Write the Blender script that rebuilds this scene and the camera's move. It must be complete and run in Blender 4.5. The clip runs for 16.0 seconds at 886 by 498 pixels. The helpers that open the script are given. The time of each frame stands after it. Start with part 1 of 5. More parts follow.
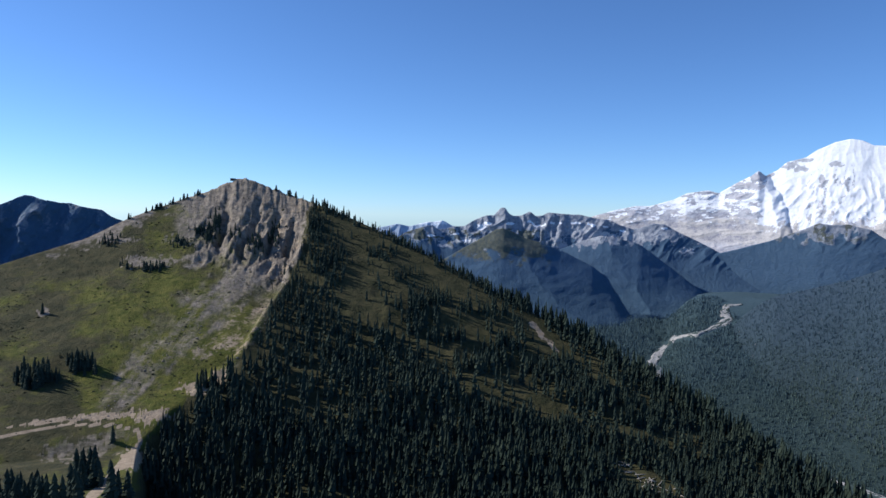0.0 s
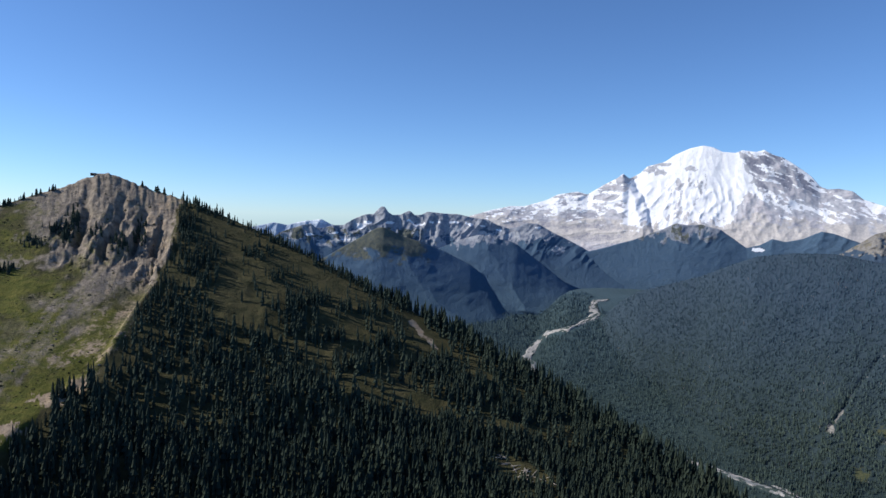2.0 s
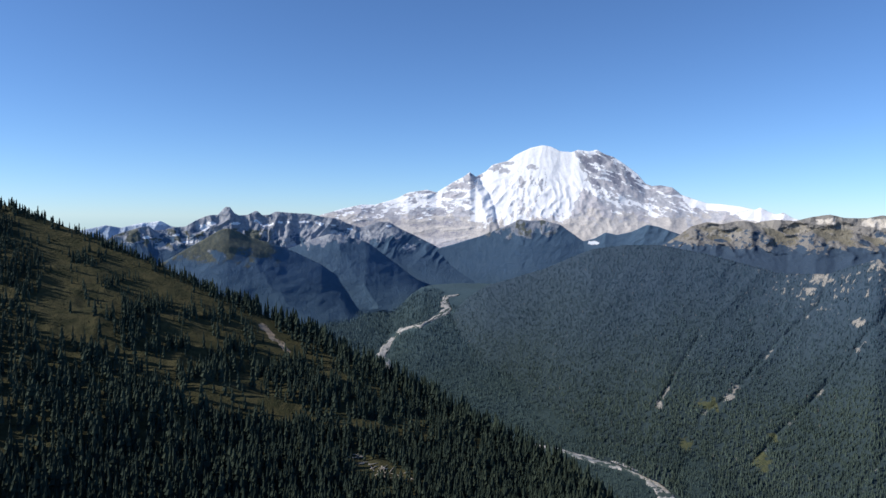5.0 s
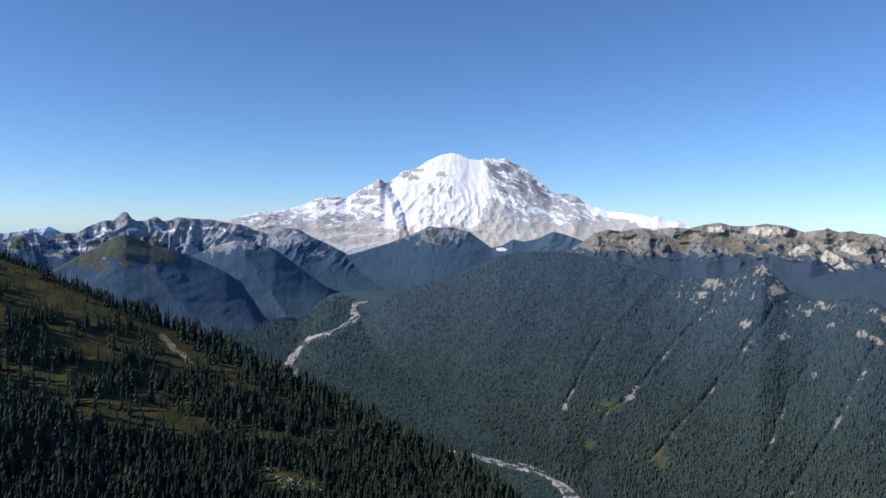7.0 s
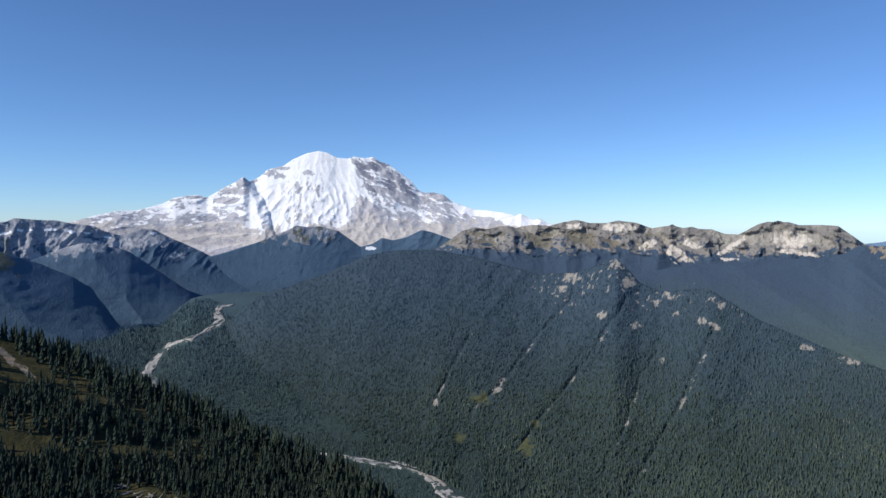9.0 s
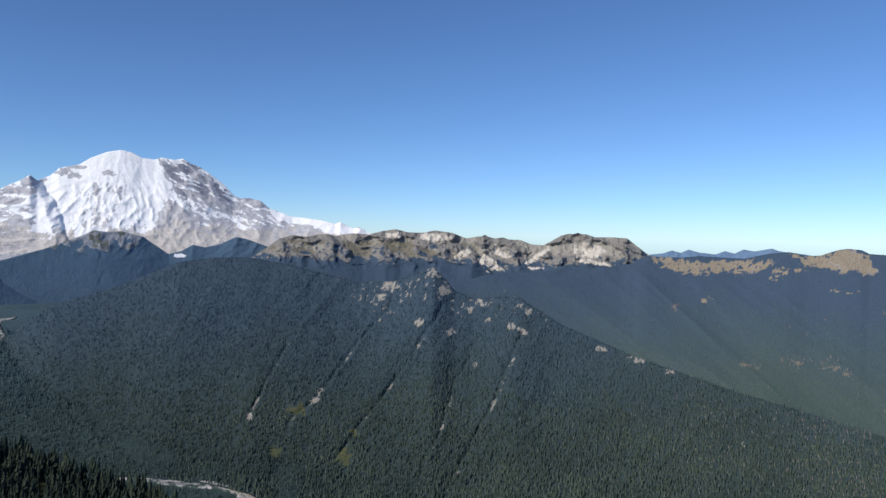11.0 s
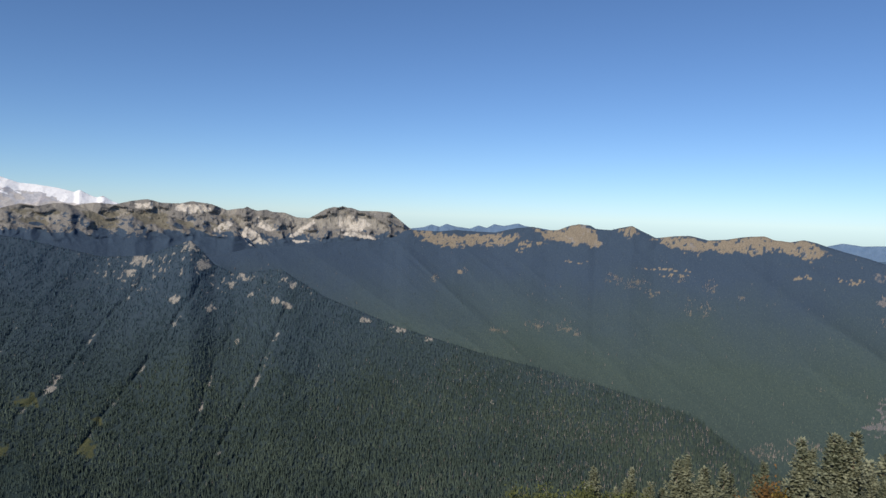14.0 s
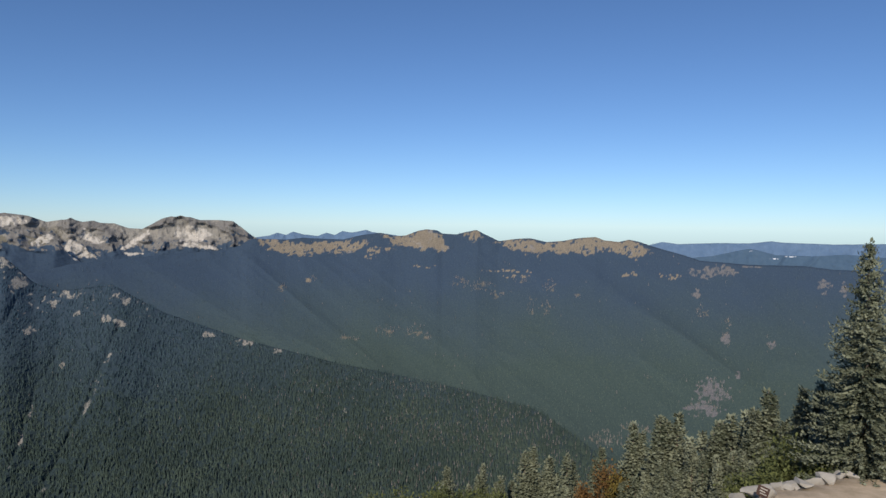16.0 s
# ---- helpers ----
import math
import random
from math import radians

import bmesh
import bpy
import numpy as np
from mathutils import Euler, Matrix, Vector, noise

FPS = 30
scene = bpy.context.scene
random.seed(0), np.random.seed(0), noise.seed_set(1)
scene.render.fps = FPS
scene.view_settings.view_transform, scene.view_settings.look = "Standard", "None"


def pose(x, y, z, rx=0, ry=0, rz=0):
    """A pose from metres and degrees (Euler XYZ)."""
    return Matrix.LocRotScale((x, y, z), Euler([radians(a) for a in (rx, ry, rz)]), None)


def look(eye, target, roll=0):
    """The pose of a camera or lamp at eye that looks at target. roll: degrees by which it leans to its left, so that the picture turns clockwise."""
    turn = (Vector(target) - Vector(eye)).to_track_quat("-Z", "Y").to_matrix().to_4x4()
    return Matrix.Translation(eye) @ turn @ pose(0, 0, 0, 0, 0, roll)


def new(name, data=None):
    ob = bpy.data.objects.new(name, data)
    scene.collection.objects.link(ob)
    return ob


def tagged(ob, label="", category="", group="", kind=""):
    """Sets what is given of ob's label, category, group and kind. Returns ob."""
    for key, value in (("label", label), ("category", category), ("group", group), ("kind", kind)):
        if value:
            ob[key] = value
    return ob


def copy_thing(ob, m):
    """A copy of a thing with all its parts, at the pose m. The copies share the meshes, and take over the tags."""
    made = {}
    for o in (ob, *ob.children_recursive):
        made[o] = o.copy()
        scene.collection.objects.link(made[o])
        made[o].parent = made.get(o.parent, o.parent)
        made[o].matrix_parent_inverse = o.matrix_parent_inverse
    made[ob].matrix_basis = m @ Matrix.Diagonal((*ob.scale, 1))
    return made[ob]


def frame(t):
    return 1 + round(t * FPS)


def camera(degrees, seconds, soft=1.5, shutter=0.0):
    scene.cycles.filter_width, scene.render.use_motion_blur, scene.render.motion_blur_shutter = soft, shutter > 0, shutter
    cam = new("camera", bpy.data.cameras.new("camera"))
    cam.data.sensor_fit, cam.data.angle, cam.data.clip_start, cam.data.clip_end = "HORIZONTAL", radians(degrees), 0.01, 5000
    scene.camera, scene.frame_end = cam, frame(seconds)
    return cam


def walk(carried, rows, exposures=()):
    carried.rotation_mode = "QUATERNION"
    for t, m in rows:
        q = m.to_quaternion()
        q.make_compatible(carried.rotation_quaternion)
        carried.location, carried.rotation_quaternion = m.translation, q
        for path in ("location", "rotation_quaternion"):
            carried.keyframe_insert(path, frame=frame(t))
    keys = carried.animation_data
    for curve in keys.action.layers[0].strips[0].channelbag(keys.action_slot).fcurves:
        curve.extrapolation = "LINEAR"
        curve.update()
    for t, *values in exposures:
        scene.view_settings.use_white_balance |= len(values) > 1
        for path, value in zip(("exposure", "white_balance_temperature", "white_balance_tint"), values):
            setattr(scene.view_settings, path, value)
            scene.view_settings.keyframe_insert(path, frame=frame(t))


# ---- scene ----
EYE = 1.7
cam = camera(64.66, 16.0, soft=1.5)
# seconds, yaw, pitch, lean: the camera turns where it stands
ROWS = [
    (0.0, 0.0, -2.719, 1.082), (0.5, -3.544, -2.457, 1.303), (1.0, -5.948, -2.282, 1.566), (1.5, -7.851, -2.643, 1.358),
    (2.0, -9.832, -2.592, 1.395), (2.5, -11.639, -2.372, 1.404), (3.0, -14.235, -2.24, 1.312), (3.5, -15.948, -2.414, 0.945),
    (4.0, -17.662, -2.777, 0.243), (6.5, -27.873, -1.585, 1.195), (7.0, -29.311, -1.891, 0.692), (7.5, -31.271, -1.821, 1.009),
    (8.0, -32.651, -1.872, 1.187), (8.5, -34.973, -1.842, 0.991), (9.0, -39.977, -1.909, 0.202), (11.5, -57.424, -1.103, 1.478),
    (12.0, -60.246, -1.377, 1.749), (12.5, -63.368, -1.41, 2.026), (13.0, -67.333, -1.987, 1.885), (13.5, -70.452, -2.426, 2.026),
    (14.0, -73.778, -2.77, 1.834), (14.5, -76.387, -2.592, 1.57), (15.0, -79.788, -2.587, 0.944), (15.5, -83.281, -2.705, 0.729),
    (16.0, -86.107, -1.975, 0.736),
]
walk(cam, [(t, pose(0, 0, EYE, 90 + p, 0, y) @ pose(0, 0, 0, 0, 0, r)) for t, y, p, r in ROWS], [(0, 0.15, 5600, 10), (1.5, 0.15, 5900, 10), (7, 0.12, 5900, 10), (9.5, 0.0, 5900, 10), (12.5, -0.18, 6120, 10), (14.5, -0.28, 6330, 10), (16, -0.34, 6200, 10)])

# ---- light ----
SUN_AZ, SUN_EL = -78.0, 33.0      # degrees right of the first view, and up
world = bpy.data.worlds.new("sky")
scene.world = world
world.use_nodes = True
wn = world.node_tree
sky = wn.nodes.new("ShaderNodeTexSky")
sky.sky_type, sky.sun_disc = "NISHITA", False
sky.sun_elevation, sky.sun_rotation = radians(SUN_EL), radians(SUN_AZ)
sky.altitude, sky.air_density, sky.dust_density, sky.ozone_density = 2100, 0.9, 0.4, 3.4
tint = wn.nodes.new("ShaderNodeMix")
tint.data_type, tint.blend_type = "RGBA", "MULTIPLY"
tint.inputs[0].default_value, tint.inputs[7].default_value = 1.0, (0.85, 0.97, 1.10, 1)
wn.links.new(sky.outputs["Color"], tint.inputs[6])
wn.links.new(tint.outputs[2], wn.nodes["Background"].inputs["Color"])
wn.nodes["Background"].inputs["Strength"].default_value = 0.11
sun = new("sun", bpy.data.lights.new("sun", "SUN"))
sun.data.energy, sun.data.angle, sun.data.color = 4.9, radians(0.5), (1.0, 0.88, 0.72)
a, e = radians(SUN_AZ), radians(SUN_EL)
sun.matrix_world = look((0, 0, 300), Vector((0, 0, 300)) - Vector((math.sin(a) * math.cos(e), math.cos(a) * math.cos(e), math.sin(e))))


# ---- small mathematics ----
def cell(ix, iy, seed):
    h = (ix.astype(np.int64) * 374761393 + iy.astype(np.int64) * 668265263 + seed * 974711) & 0x7FFFFFFF
    h = ((h ^ (h >> 13)) * 1274126177) & 0x7FFFFFFF
    return ((h ^ (h >> 16)) & 0xFFFF) / 65535.0


def vnoise(x, y, seed=0):
    x, y = np.broadcast_arrays(np.asarray(x, float), np.asarray(y, float))
    ix, iy = np.floor(x), np.floor(y)
    fx, fy = x - ix, y - iy
    fx, fy = fx * fx * fx * (fx * (fx * 6 - 15) + 10), fy * fy * fy * (fy * (fy * 6 - 15) + 10)
    a0 = cell(ix, iy, seed) * (1 - fx) + cell(ix + 1, iy, seed) * fx
    a1 = cell(ix, iy + 1, seed) * (1 - fx) + cell(ix + 1, iy + 1, seed) * fx
    return a0 * (1 - fy) + a1 * fy


def fbm(x, y, octaves=4, seed=0, gain=0.5):
    s, a, t = 0.0, 1.0, 0.0
    for k in range(octaves):
        s, t = s + a * vnoise(x * 2 ** k + 17.3 * k, y * 2 ** k - 9.1 * k, seed + k), t + a
        a *= gain
    return s / t


def ridged(x, y, octaves=4, seed=0, gain=0.5):
    s, a, t = 0.0, 1.0, 0.0
    for k in range(octaves):
        n = 1 - np.abs(2 * vnoise(x * 2 ** k + 5.7 * k, y * 2 ** k + 3.9 * k, seed + k) - 1)
        s, t = s + a * n * n, t + a
        a *= gain
    return s / t


def gnoise(x, y, seed=0):
    """Gradient noise, about -1 to 1."""
    x, y = np.broadcast_arrays(np.asarray(x, float), np.asarray(y, float))
    ix, iy = np.floor(x), np.floor(y)
    fx, fy = x - ix, y - iy
    sx, sy = fx * fx * fx * (fx * (fx * 6 - 15) + 10), fy * fy * fy * (fy * (fy * 6 - 15) + 10)
    dot = lambda i, j: np.cos(cell(ix + i, iy + j, seed) * 6.2832) * (fx - i) + np.sin(cell(ix + i, iy + j, seed) * 6.2832) * (fy - j)
    low, high = dot(0, 0) * (1 - sx) + dot(1, 0) * sx, dot(0, 1) * (1 - sx) + dot(1, 1) * sx
    return 1.5 * (low * (1 - sy) + high * sy)


def crags(x, y, octaves=6, seed=0, gain=0.55):
    """Branching ridges, 0 to 1: small ribs grow on the large ones and die out in the hollows."""
    s, a, t, w = 0.0, 1.0, 0.0, 1.0
    for k in range(octaves):
        n = np.clip(1 - np.abs(gnoise(x, y, seed + 7 * k)) * 1.35, 0, 1) ** 2
        s, t = s + a * n * w, t + a
        w, a = np.clip(n * 1.7, 0.12, 1), a * gain
        x, y = (x * 0.88 - y * 0.47) * 2.07 + 3.1, (x * 0.47 + y * 0.88) * 2.07 - 7.7
    return s / t


def smooth(a, b, x):
    t = np.clip((x - a) / (b - a), 0, 1)
    return t * t * (3 - 2 * t)


def along(x, knots):
    return np.interp(x, [k[0] for k in knots], [k[1] for k in knots])


def rounded(x, knots, width):
    """Knots joined by lines, with the corners rounded."""
    return sum(along(x + o * width, knots) for o in (-0.5, -0.25, 0, 0.25, 0.5)) / 5


def tan_d(x):
    return np.tan(np.radians(x))


def xyz(az, d, z):
    return np.stack([np.sin(np.radians(az)) * d, np.cos(np.radians(az)) * d, z], -1)


# ---- meshes ----
def mesh_of(name, verts, faces, material=None, smooth_on=True, masks=None):
    """A mesh from arrays: faces all of one size."""
    verts, faces = np.asarray(verts, np.float32), np.asarray(faces, np.int32)
    k = faces.shape[1]
    me = bpy.data.meshes.new(name)
    me.vertices.add(len(verts))
    me.vertices.foreach_set("co", verts.ravel())
    me.loops.add(faces.size)
    me.loops.foreach_set("vertex_index", faces.ravel())
    me.polygons.add(len(faces))
    me.polygons.foreach_set("loop_start", np.arange(0, faces.size, k, dtype=np.int32))
    me.polygons.foreach_set("loop_total", np.full(len(faces), k, np.int32))
    me.polygons.foreach_set("use_smooth", np.full(len(faces), smooth_on))
    if masks is not None:
        at = me.attributes.new("cover", "FLOAT_COLOR", "POINT")
        at.data.foreach_set("color", np.concatenate([masks, np.zeros((len(verts), 4 - masks.shape[1]))], 1).astype(np.float32).ravel())
    me.update()
    me.validate()
    if material:
        me.materials.append(material)
    return me


def grid_faces(na, ns):
    i, j = np.meshgrid(np.arange(na - 1), np.arange(ns - 1), indexing="ij")
    q = (i * ns + j).ravel()
    return np.stack([q, q + ns, q + ns + 1, q + 1], -1)


# ---- materials ----
def nodes_of(name):
    m = bpy.data.materials.new(name)
    m.use_nodes = True
    n = m.node_tree.nodes
    return m, m.node_tree, n, m.node_tree.links.new, n["Principled BSDF"]


def noise_node(tree, scale, detail=4, rough=0.6, vector=None):
    n = tree.nodes.new("ShaderNodeTexNoise")
    n.inputs["Scale"].default_value, n.inputs["Detail"].default_value, n.inputs["Roughness"].default_value = scale, detail, rough
    if vector is not None:
        tree.links.new(vector, n.inputs["Vector"])
    return n.outputs["Fac"]


def maths(tree, op, a, b, c=None, clamp=False):
    n = tree.nodes.new("ShaderNodeMath")
    n.operation, n.use_clamp = op, clamp
    for k, v in enumerate((a, b, c)):
        if v is None:
            continue
        if isinstance(v, (int, float)):
            n.inputs[k].default_value = v
        else:
            tree.links.new(v, n.inputs[k])
    return n.outputs[0]


def blend(tree, fac, a, b):
    n = tree.nodes.new("ShaderNodeMix")
    n.data_type = "RGBA"
    for key, v in ((0, fac), (6, a), (7, b)):
        if isinstance(v, tuple):
            n.inputs[key].default_value = (*v, 1)
        elif isinstance(v, (int, float)):
            n.inputs[key].default_value = v
        else:
            tree.links.new(v, n.inputs[key])
    return n.outputs[2]


def two_tone(tree, a, b, scale, detail=5, vector=None, lo=0.35, hi=0.65):
    f = noise_node(tree, scale, detail, 0.65, vector)
    f = maths(tree, "MULTIPLY", maths(tree, "SUBTRACT", f, lo), 1 / (hi - lo), clamp=True)
    return blend(tree, f, a, b)


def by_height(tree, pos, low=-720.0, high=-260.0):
    """0 in the valley, 1 in the high woods, with an uneven border; haze tints follow it."""
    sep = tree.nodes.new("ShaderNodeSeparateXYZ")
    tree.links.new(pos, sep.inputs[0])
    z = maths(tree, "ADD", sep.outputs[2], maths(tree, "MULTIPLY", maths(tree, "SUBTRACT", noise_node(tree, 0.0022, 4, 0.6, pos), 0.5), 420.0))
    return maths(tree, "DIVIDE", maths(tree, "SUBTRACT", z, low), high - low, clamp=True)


def terrain_material(name, base, rock, grass, snow, size, bump=0.5, edge=0.5, low=None, scree=None):
    """The cover attribute's red, green, blue and alpha carry rock, grass, snow and scree; the rest is base. size: metres of the coarse grain."""
    m, tree, n, link, bsdf = nodes_of(name)
    geo = n.new("ShaderNodeNewGeometry")
    pos = geo.outputs["Position"]
    at = n.new("ShaderNodeAttribute")
    at.attribute_name = "cover"
    sep = n.new("ShaderNodeSeparateColor")
    link(at.outputs["Color"], sep.inputs[0])
    rough = noise_node(tree, 1.6 / size, 8, 0.7, pos)
    fine = noise_node(tree, 9.0 / size, 6, 0.7, pos)
    mix = maths(tree, "ADD", maths(tree, "MULTIPLY", rough, 0.6), maths(tree, "MULTIPLY", fine, 0.4))
    off = maths(tree, "SUBTRACT", mix, 0.5)
    col = two_tone(tree, base[0], base[1], 3.0 / size, 6, pos)
    # with height the base colour turns from low tones to haze-tinted ones
    if low:
        col = blend(tree, by_height(tree, pos), two_tone(tree, low[0], low[1], 3.0 / size, 6, pos), col)
    covers = [(sep.outputs[0], rock, 3.0), (sep.outputs[1], grass, 2.5), (sep.outputs[2], snow, 5.0)]
    if scree:
        covers.insert(1, (at.outputs["Alpha"], scree, 3.0))
    for share, pair, sharp in covers:
        f = maths(tree, "ADD", share, maths(tree, "MULTIPLY", off, edge * 4))
        f = maths(tree, "MULTIPLY", maths(tree, "SUBTRACT", f, 0.5), sharp)
        f = maths(tree, "ADD", f, 0.5, clamp=True)
        col = blend(tree, f, col, two_tone(tree, pair[0], pair[1], 5.0 / size, 7, pos))
    link(col, bsdf.inputs["Base Color"])
    bsdf.inputs["Roughness"].default_value = 0.95
    bsdf.inputs["Specular IOR Level"].default_value = 0.15
    b = n.new("ShaderNodeBump")
    b.inputs["Strength"].default_value, b.inputs["Distance"].default_value = bump, size * 0.25
    link(mix, b.inputs["Height"])
    link(b.outputs[0], bsdf.inputs["Normal"])
    return m


def tree_material(name, dark, light, scale=0.02, low=None, own_share=0.6):
    m, tree, n, link, bsdf = nodes_of(name)
    geo = n.new("ShaderNodeNewGeometry")
    patch = two_tone(tree, dark, light, scale, 3, geo.outputs["Position"], 0.3, 0.7)
    own = blend(tree, geo.outputs["Random Per Island"], dark, light)
    col = blend(tree, own_share, patch, own)
    # the needles' haze tint grows with height
    if low:
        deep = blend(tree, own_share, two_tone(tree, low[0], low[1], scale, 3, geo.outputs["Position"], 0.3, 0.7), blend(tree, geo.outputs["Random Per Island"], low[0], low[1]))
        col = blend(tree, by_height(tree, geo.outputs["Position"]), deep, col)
    link(col, bsdf.inputs["Base Color"])
    bsdf.inputs["Roughness"].default_value = 0.9
    bsdf.inputs["Specular IOR Level"].default_value = 0.1
    return m


# upper mountainside, with haze blue put into the colour
FOREST = ((0.036, 0.058, 0.086), (0.050, 0.075, 0.104))
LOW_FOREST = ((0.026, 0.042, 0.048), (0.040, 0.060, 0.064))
# haze blue is mixed into this base colour of the far woods
HAZED_HIGH_FOREST = ((0.041, 0.066, 0.108), (0.053, 0.081, 0.120))
# blue of the air in between, painted into the woods' colour
HAZED_FOREST = ((0.070, 0.120, 0.188), (0.082, 0.134, 0.200))
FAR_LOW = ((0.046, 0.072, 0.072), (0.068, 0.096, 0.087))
mat_hill = terrain_material("hillside", ((0.034, 0.037, 0.016), (0.078, 0.069, 0.031)), ((0.12, 0.104, 0.086), (0.31, 0.262, 0.205)),
                            ((0.062, 0.076, 0.012), (0.134, 0.126, 0.027)), ((0.27, 0.210, 0.145), (0.41, 0.325, 0.23)), 30)
# forest, rock and scree all carry a haze blue in their colour
mat_far = terrain_material("hazed alpine range", HAZED_FOREST, ((0.19, 0.22, 0.28), (0.37, 0.38, 0.41)),
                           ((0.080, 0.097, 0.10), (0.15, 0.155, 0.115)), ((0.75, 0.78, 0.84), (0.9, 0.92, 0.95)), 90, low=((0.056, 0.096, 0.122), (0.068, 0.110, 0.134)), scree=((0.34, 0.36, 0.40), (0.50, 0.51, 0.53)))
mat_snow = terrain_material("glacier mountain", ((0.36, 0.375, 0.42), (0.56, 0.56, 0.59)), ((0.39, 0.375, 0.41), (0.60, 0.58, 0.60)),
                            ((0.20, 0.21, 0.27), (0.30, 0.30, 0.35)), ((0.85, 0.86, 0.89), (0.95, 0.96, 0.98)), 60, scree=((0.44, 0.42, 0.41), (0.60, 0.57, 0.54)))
mat_right = terrain_material("forested side", FOREST, ((0.15, 0.145, 0.132), (0.37, 0.35, 0.315)),
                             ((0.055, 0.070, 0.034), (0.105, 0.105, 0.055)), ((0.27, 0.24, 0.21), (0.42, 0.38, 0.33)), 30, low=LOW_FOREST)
# the wooded base of these two ranges is tinted blue for haze
mat_meadow = terrain_material("hazed meadow range", HAZED_HIGH_FOREST, ((0.17, 0.16, 0.155), (0.33, 0.30, 0.265)),
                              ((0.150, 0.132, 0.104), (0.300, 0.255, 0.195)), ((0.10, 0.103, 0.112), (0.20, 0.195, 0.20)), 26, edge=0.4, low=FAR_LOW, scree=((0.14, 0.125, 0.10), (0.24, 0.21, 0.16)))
mat_rocky = terrain_material("rocky range", HAZED_HIGH_FOREST, ((0.14, 0.136, 0.132), (0.25, 0.238, 0.22)),
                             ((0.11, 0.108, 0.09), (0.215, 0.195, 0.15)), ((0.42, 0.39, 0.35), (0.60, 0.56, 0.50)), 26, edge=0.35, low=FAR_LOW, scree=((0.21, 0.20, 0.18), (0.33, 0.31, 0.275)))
# distance haze painted as blue and pale blue, in the rock pair too
mat_blue = terrain_material("haze-blue distance", ((0.11, 0.18, 0.29), (0.14, 0.215, 0.33)), ((0.36, 0.44, 0.56), (0.46, 0.54, 0.64)),
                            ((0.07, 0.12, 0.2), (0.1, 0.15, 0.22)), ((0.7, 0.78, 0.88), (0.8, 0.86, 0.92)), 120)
mat_fir = tree_material("fir needles", (0.014, 0.025, 0.022), (0.048, 0.063, 0.044))
# upper tones bluer and paler: haze worked into the needle colour
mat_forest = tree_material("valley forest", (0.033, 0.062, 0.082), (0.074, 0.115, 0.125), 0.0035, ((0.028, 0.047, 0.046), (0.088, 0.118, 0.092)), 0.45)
mat_upland = tree_material("hazed upland forest", (0.040, 0.073, 0.108), (0.072, 0.115, 0.150), 0.0035, ((0.032, 0.052, 0.053), (0.080, 0.110, 0.090)), 0.35)
# farther up the valley, haze blue is part of both colours
mat_valley = tree_material("hazed valley floor conifers", (0.066, 0.114, 0.156), (0.094, 0.146, 0.180), 0.004, ((0.034, 0.058, 0.064), (0.084, 0.120, 0.104)))
mat_floor = terrain_material("valley floor", ((0.056, 0.096, 0.126), (0.068, 0.110, 0.138)), ((0.13, 0.12, 0.105), (0.35, 0.315, 0.27)),
                             ((0.055, 0.070, 0.034), (0.105, 0.105, 0.055)), ((0.27, 0.24, 0.21), (0.42, 0.38, 0.33)), 70, low=((0.030, 0.050, 0.052), (0.042, 0.064, 0.062)))
# haze over the spurs is put into the needle colour
mat_spur = tree_material("hazed spur conifers", (0.074, 0.126, 0.192), (0.088, 0.142, 0.206), 0.003, ((0.062, 0.106, 0.130), (0.082, 0.128, 0.146)), 0.4)
# needle colour lightened and blued to stand for distance haze
mat_hazy = tree_material("hazed far forest", (0.056, 0.086, 0.128), (0.088, 0.120, 0.154), 0.0025, ((0.068, 0.104, 0.100), (0.118, 0.154, 0.126)))
mat_bark = tree_material("bark", (0.10, 0.08, 0.065), (0.20, 0.17, 0.14), 2.0)
mat_gravel = terrain_material("summit gravel", ((0.45, 0.355, 0.24), (0.64, 0.515, 0.37)), ((0.3, 0.26, 0.2), (0.4, 0.35, 0.28)), ((0.07, 0.08, 0.03), (0.13, 0.13, 0.05)), ((0.4, 0.36, 0.3), (0.5, 0.45, 0.38)), 1.2, 0.22, 0.3)
mat_boulder = tree_material("pale boulder", (0.20, 0.185, 0.16), (0.48, 0.45, 0.40), 3.0)
mat_sign = tree_material("stained board", (0.05, 0.03, 0.025), (0.09, 0.055, 0.045), 9.0)
mat_close = tree_material("close fir needles", (0.046, 0.062, 0.037), (0.31, 0.325, 0.225), 0.9, None, 0.38)
mat_tuft = tree_material("meadow tufts", (0.020, 0.026, 0.012), (0.058, 0.055, 0.026), 0.05)
mat_snag = tree_material("dead wood", (0.14, 0.128, 0.124), (0.32, 0.285, 0.265), 0.02)
mat_rust = tree_material("rust leaves", (0.12, 0.065, 0.025), (0.23, 0.135, 0.05), 2.0)
mat_gold = tree_material("gold leaves", (0.12, 0.09, 0.02), (0.24, 0.18, 0.05), 2.0)
mat_shrub = tree_material("green shrub leaves", (0.075, 0.090, 0.030), (0.155, 0.170, 0.065), 2.0)
mat_stone = tree_material("hill stone", (0.15, 0.12, 0.095), (0.36, 0.30, 0.235), 0.1)
mat_log = tree_material("bleached wood", (0.26, 0.23, 0.19), (0.46, 0.42, 0.36), 0.5)
mat_river = terrain_material("river gravel", ((0.24, 0.235, 0.225), (0.43, 0.415, 0.395)), ((0.16, 0.175, 0.18), (0.24, 0.25, 0.255)), ((0.035, 0.055, 0.06), (0.06, 0.08, 0.07)), ((0.3, 0.3, 0.3), (0.4, 0.4, 0.4)), 40)


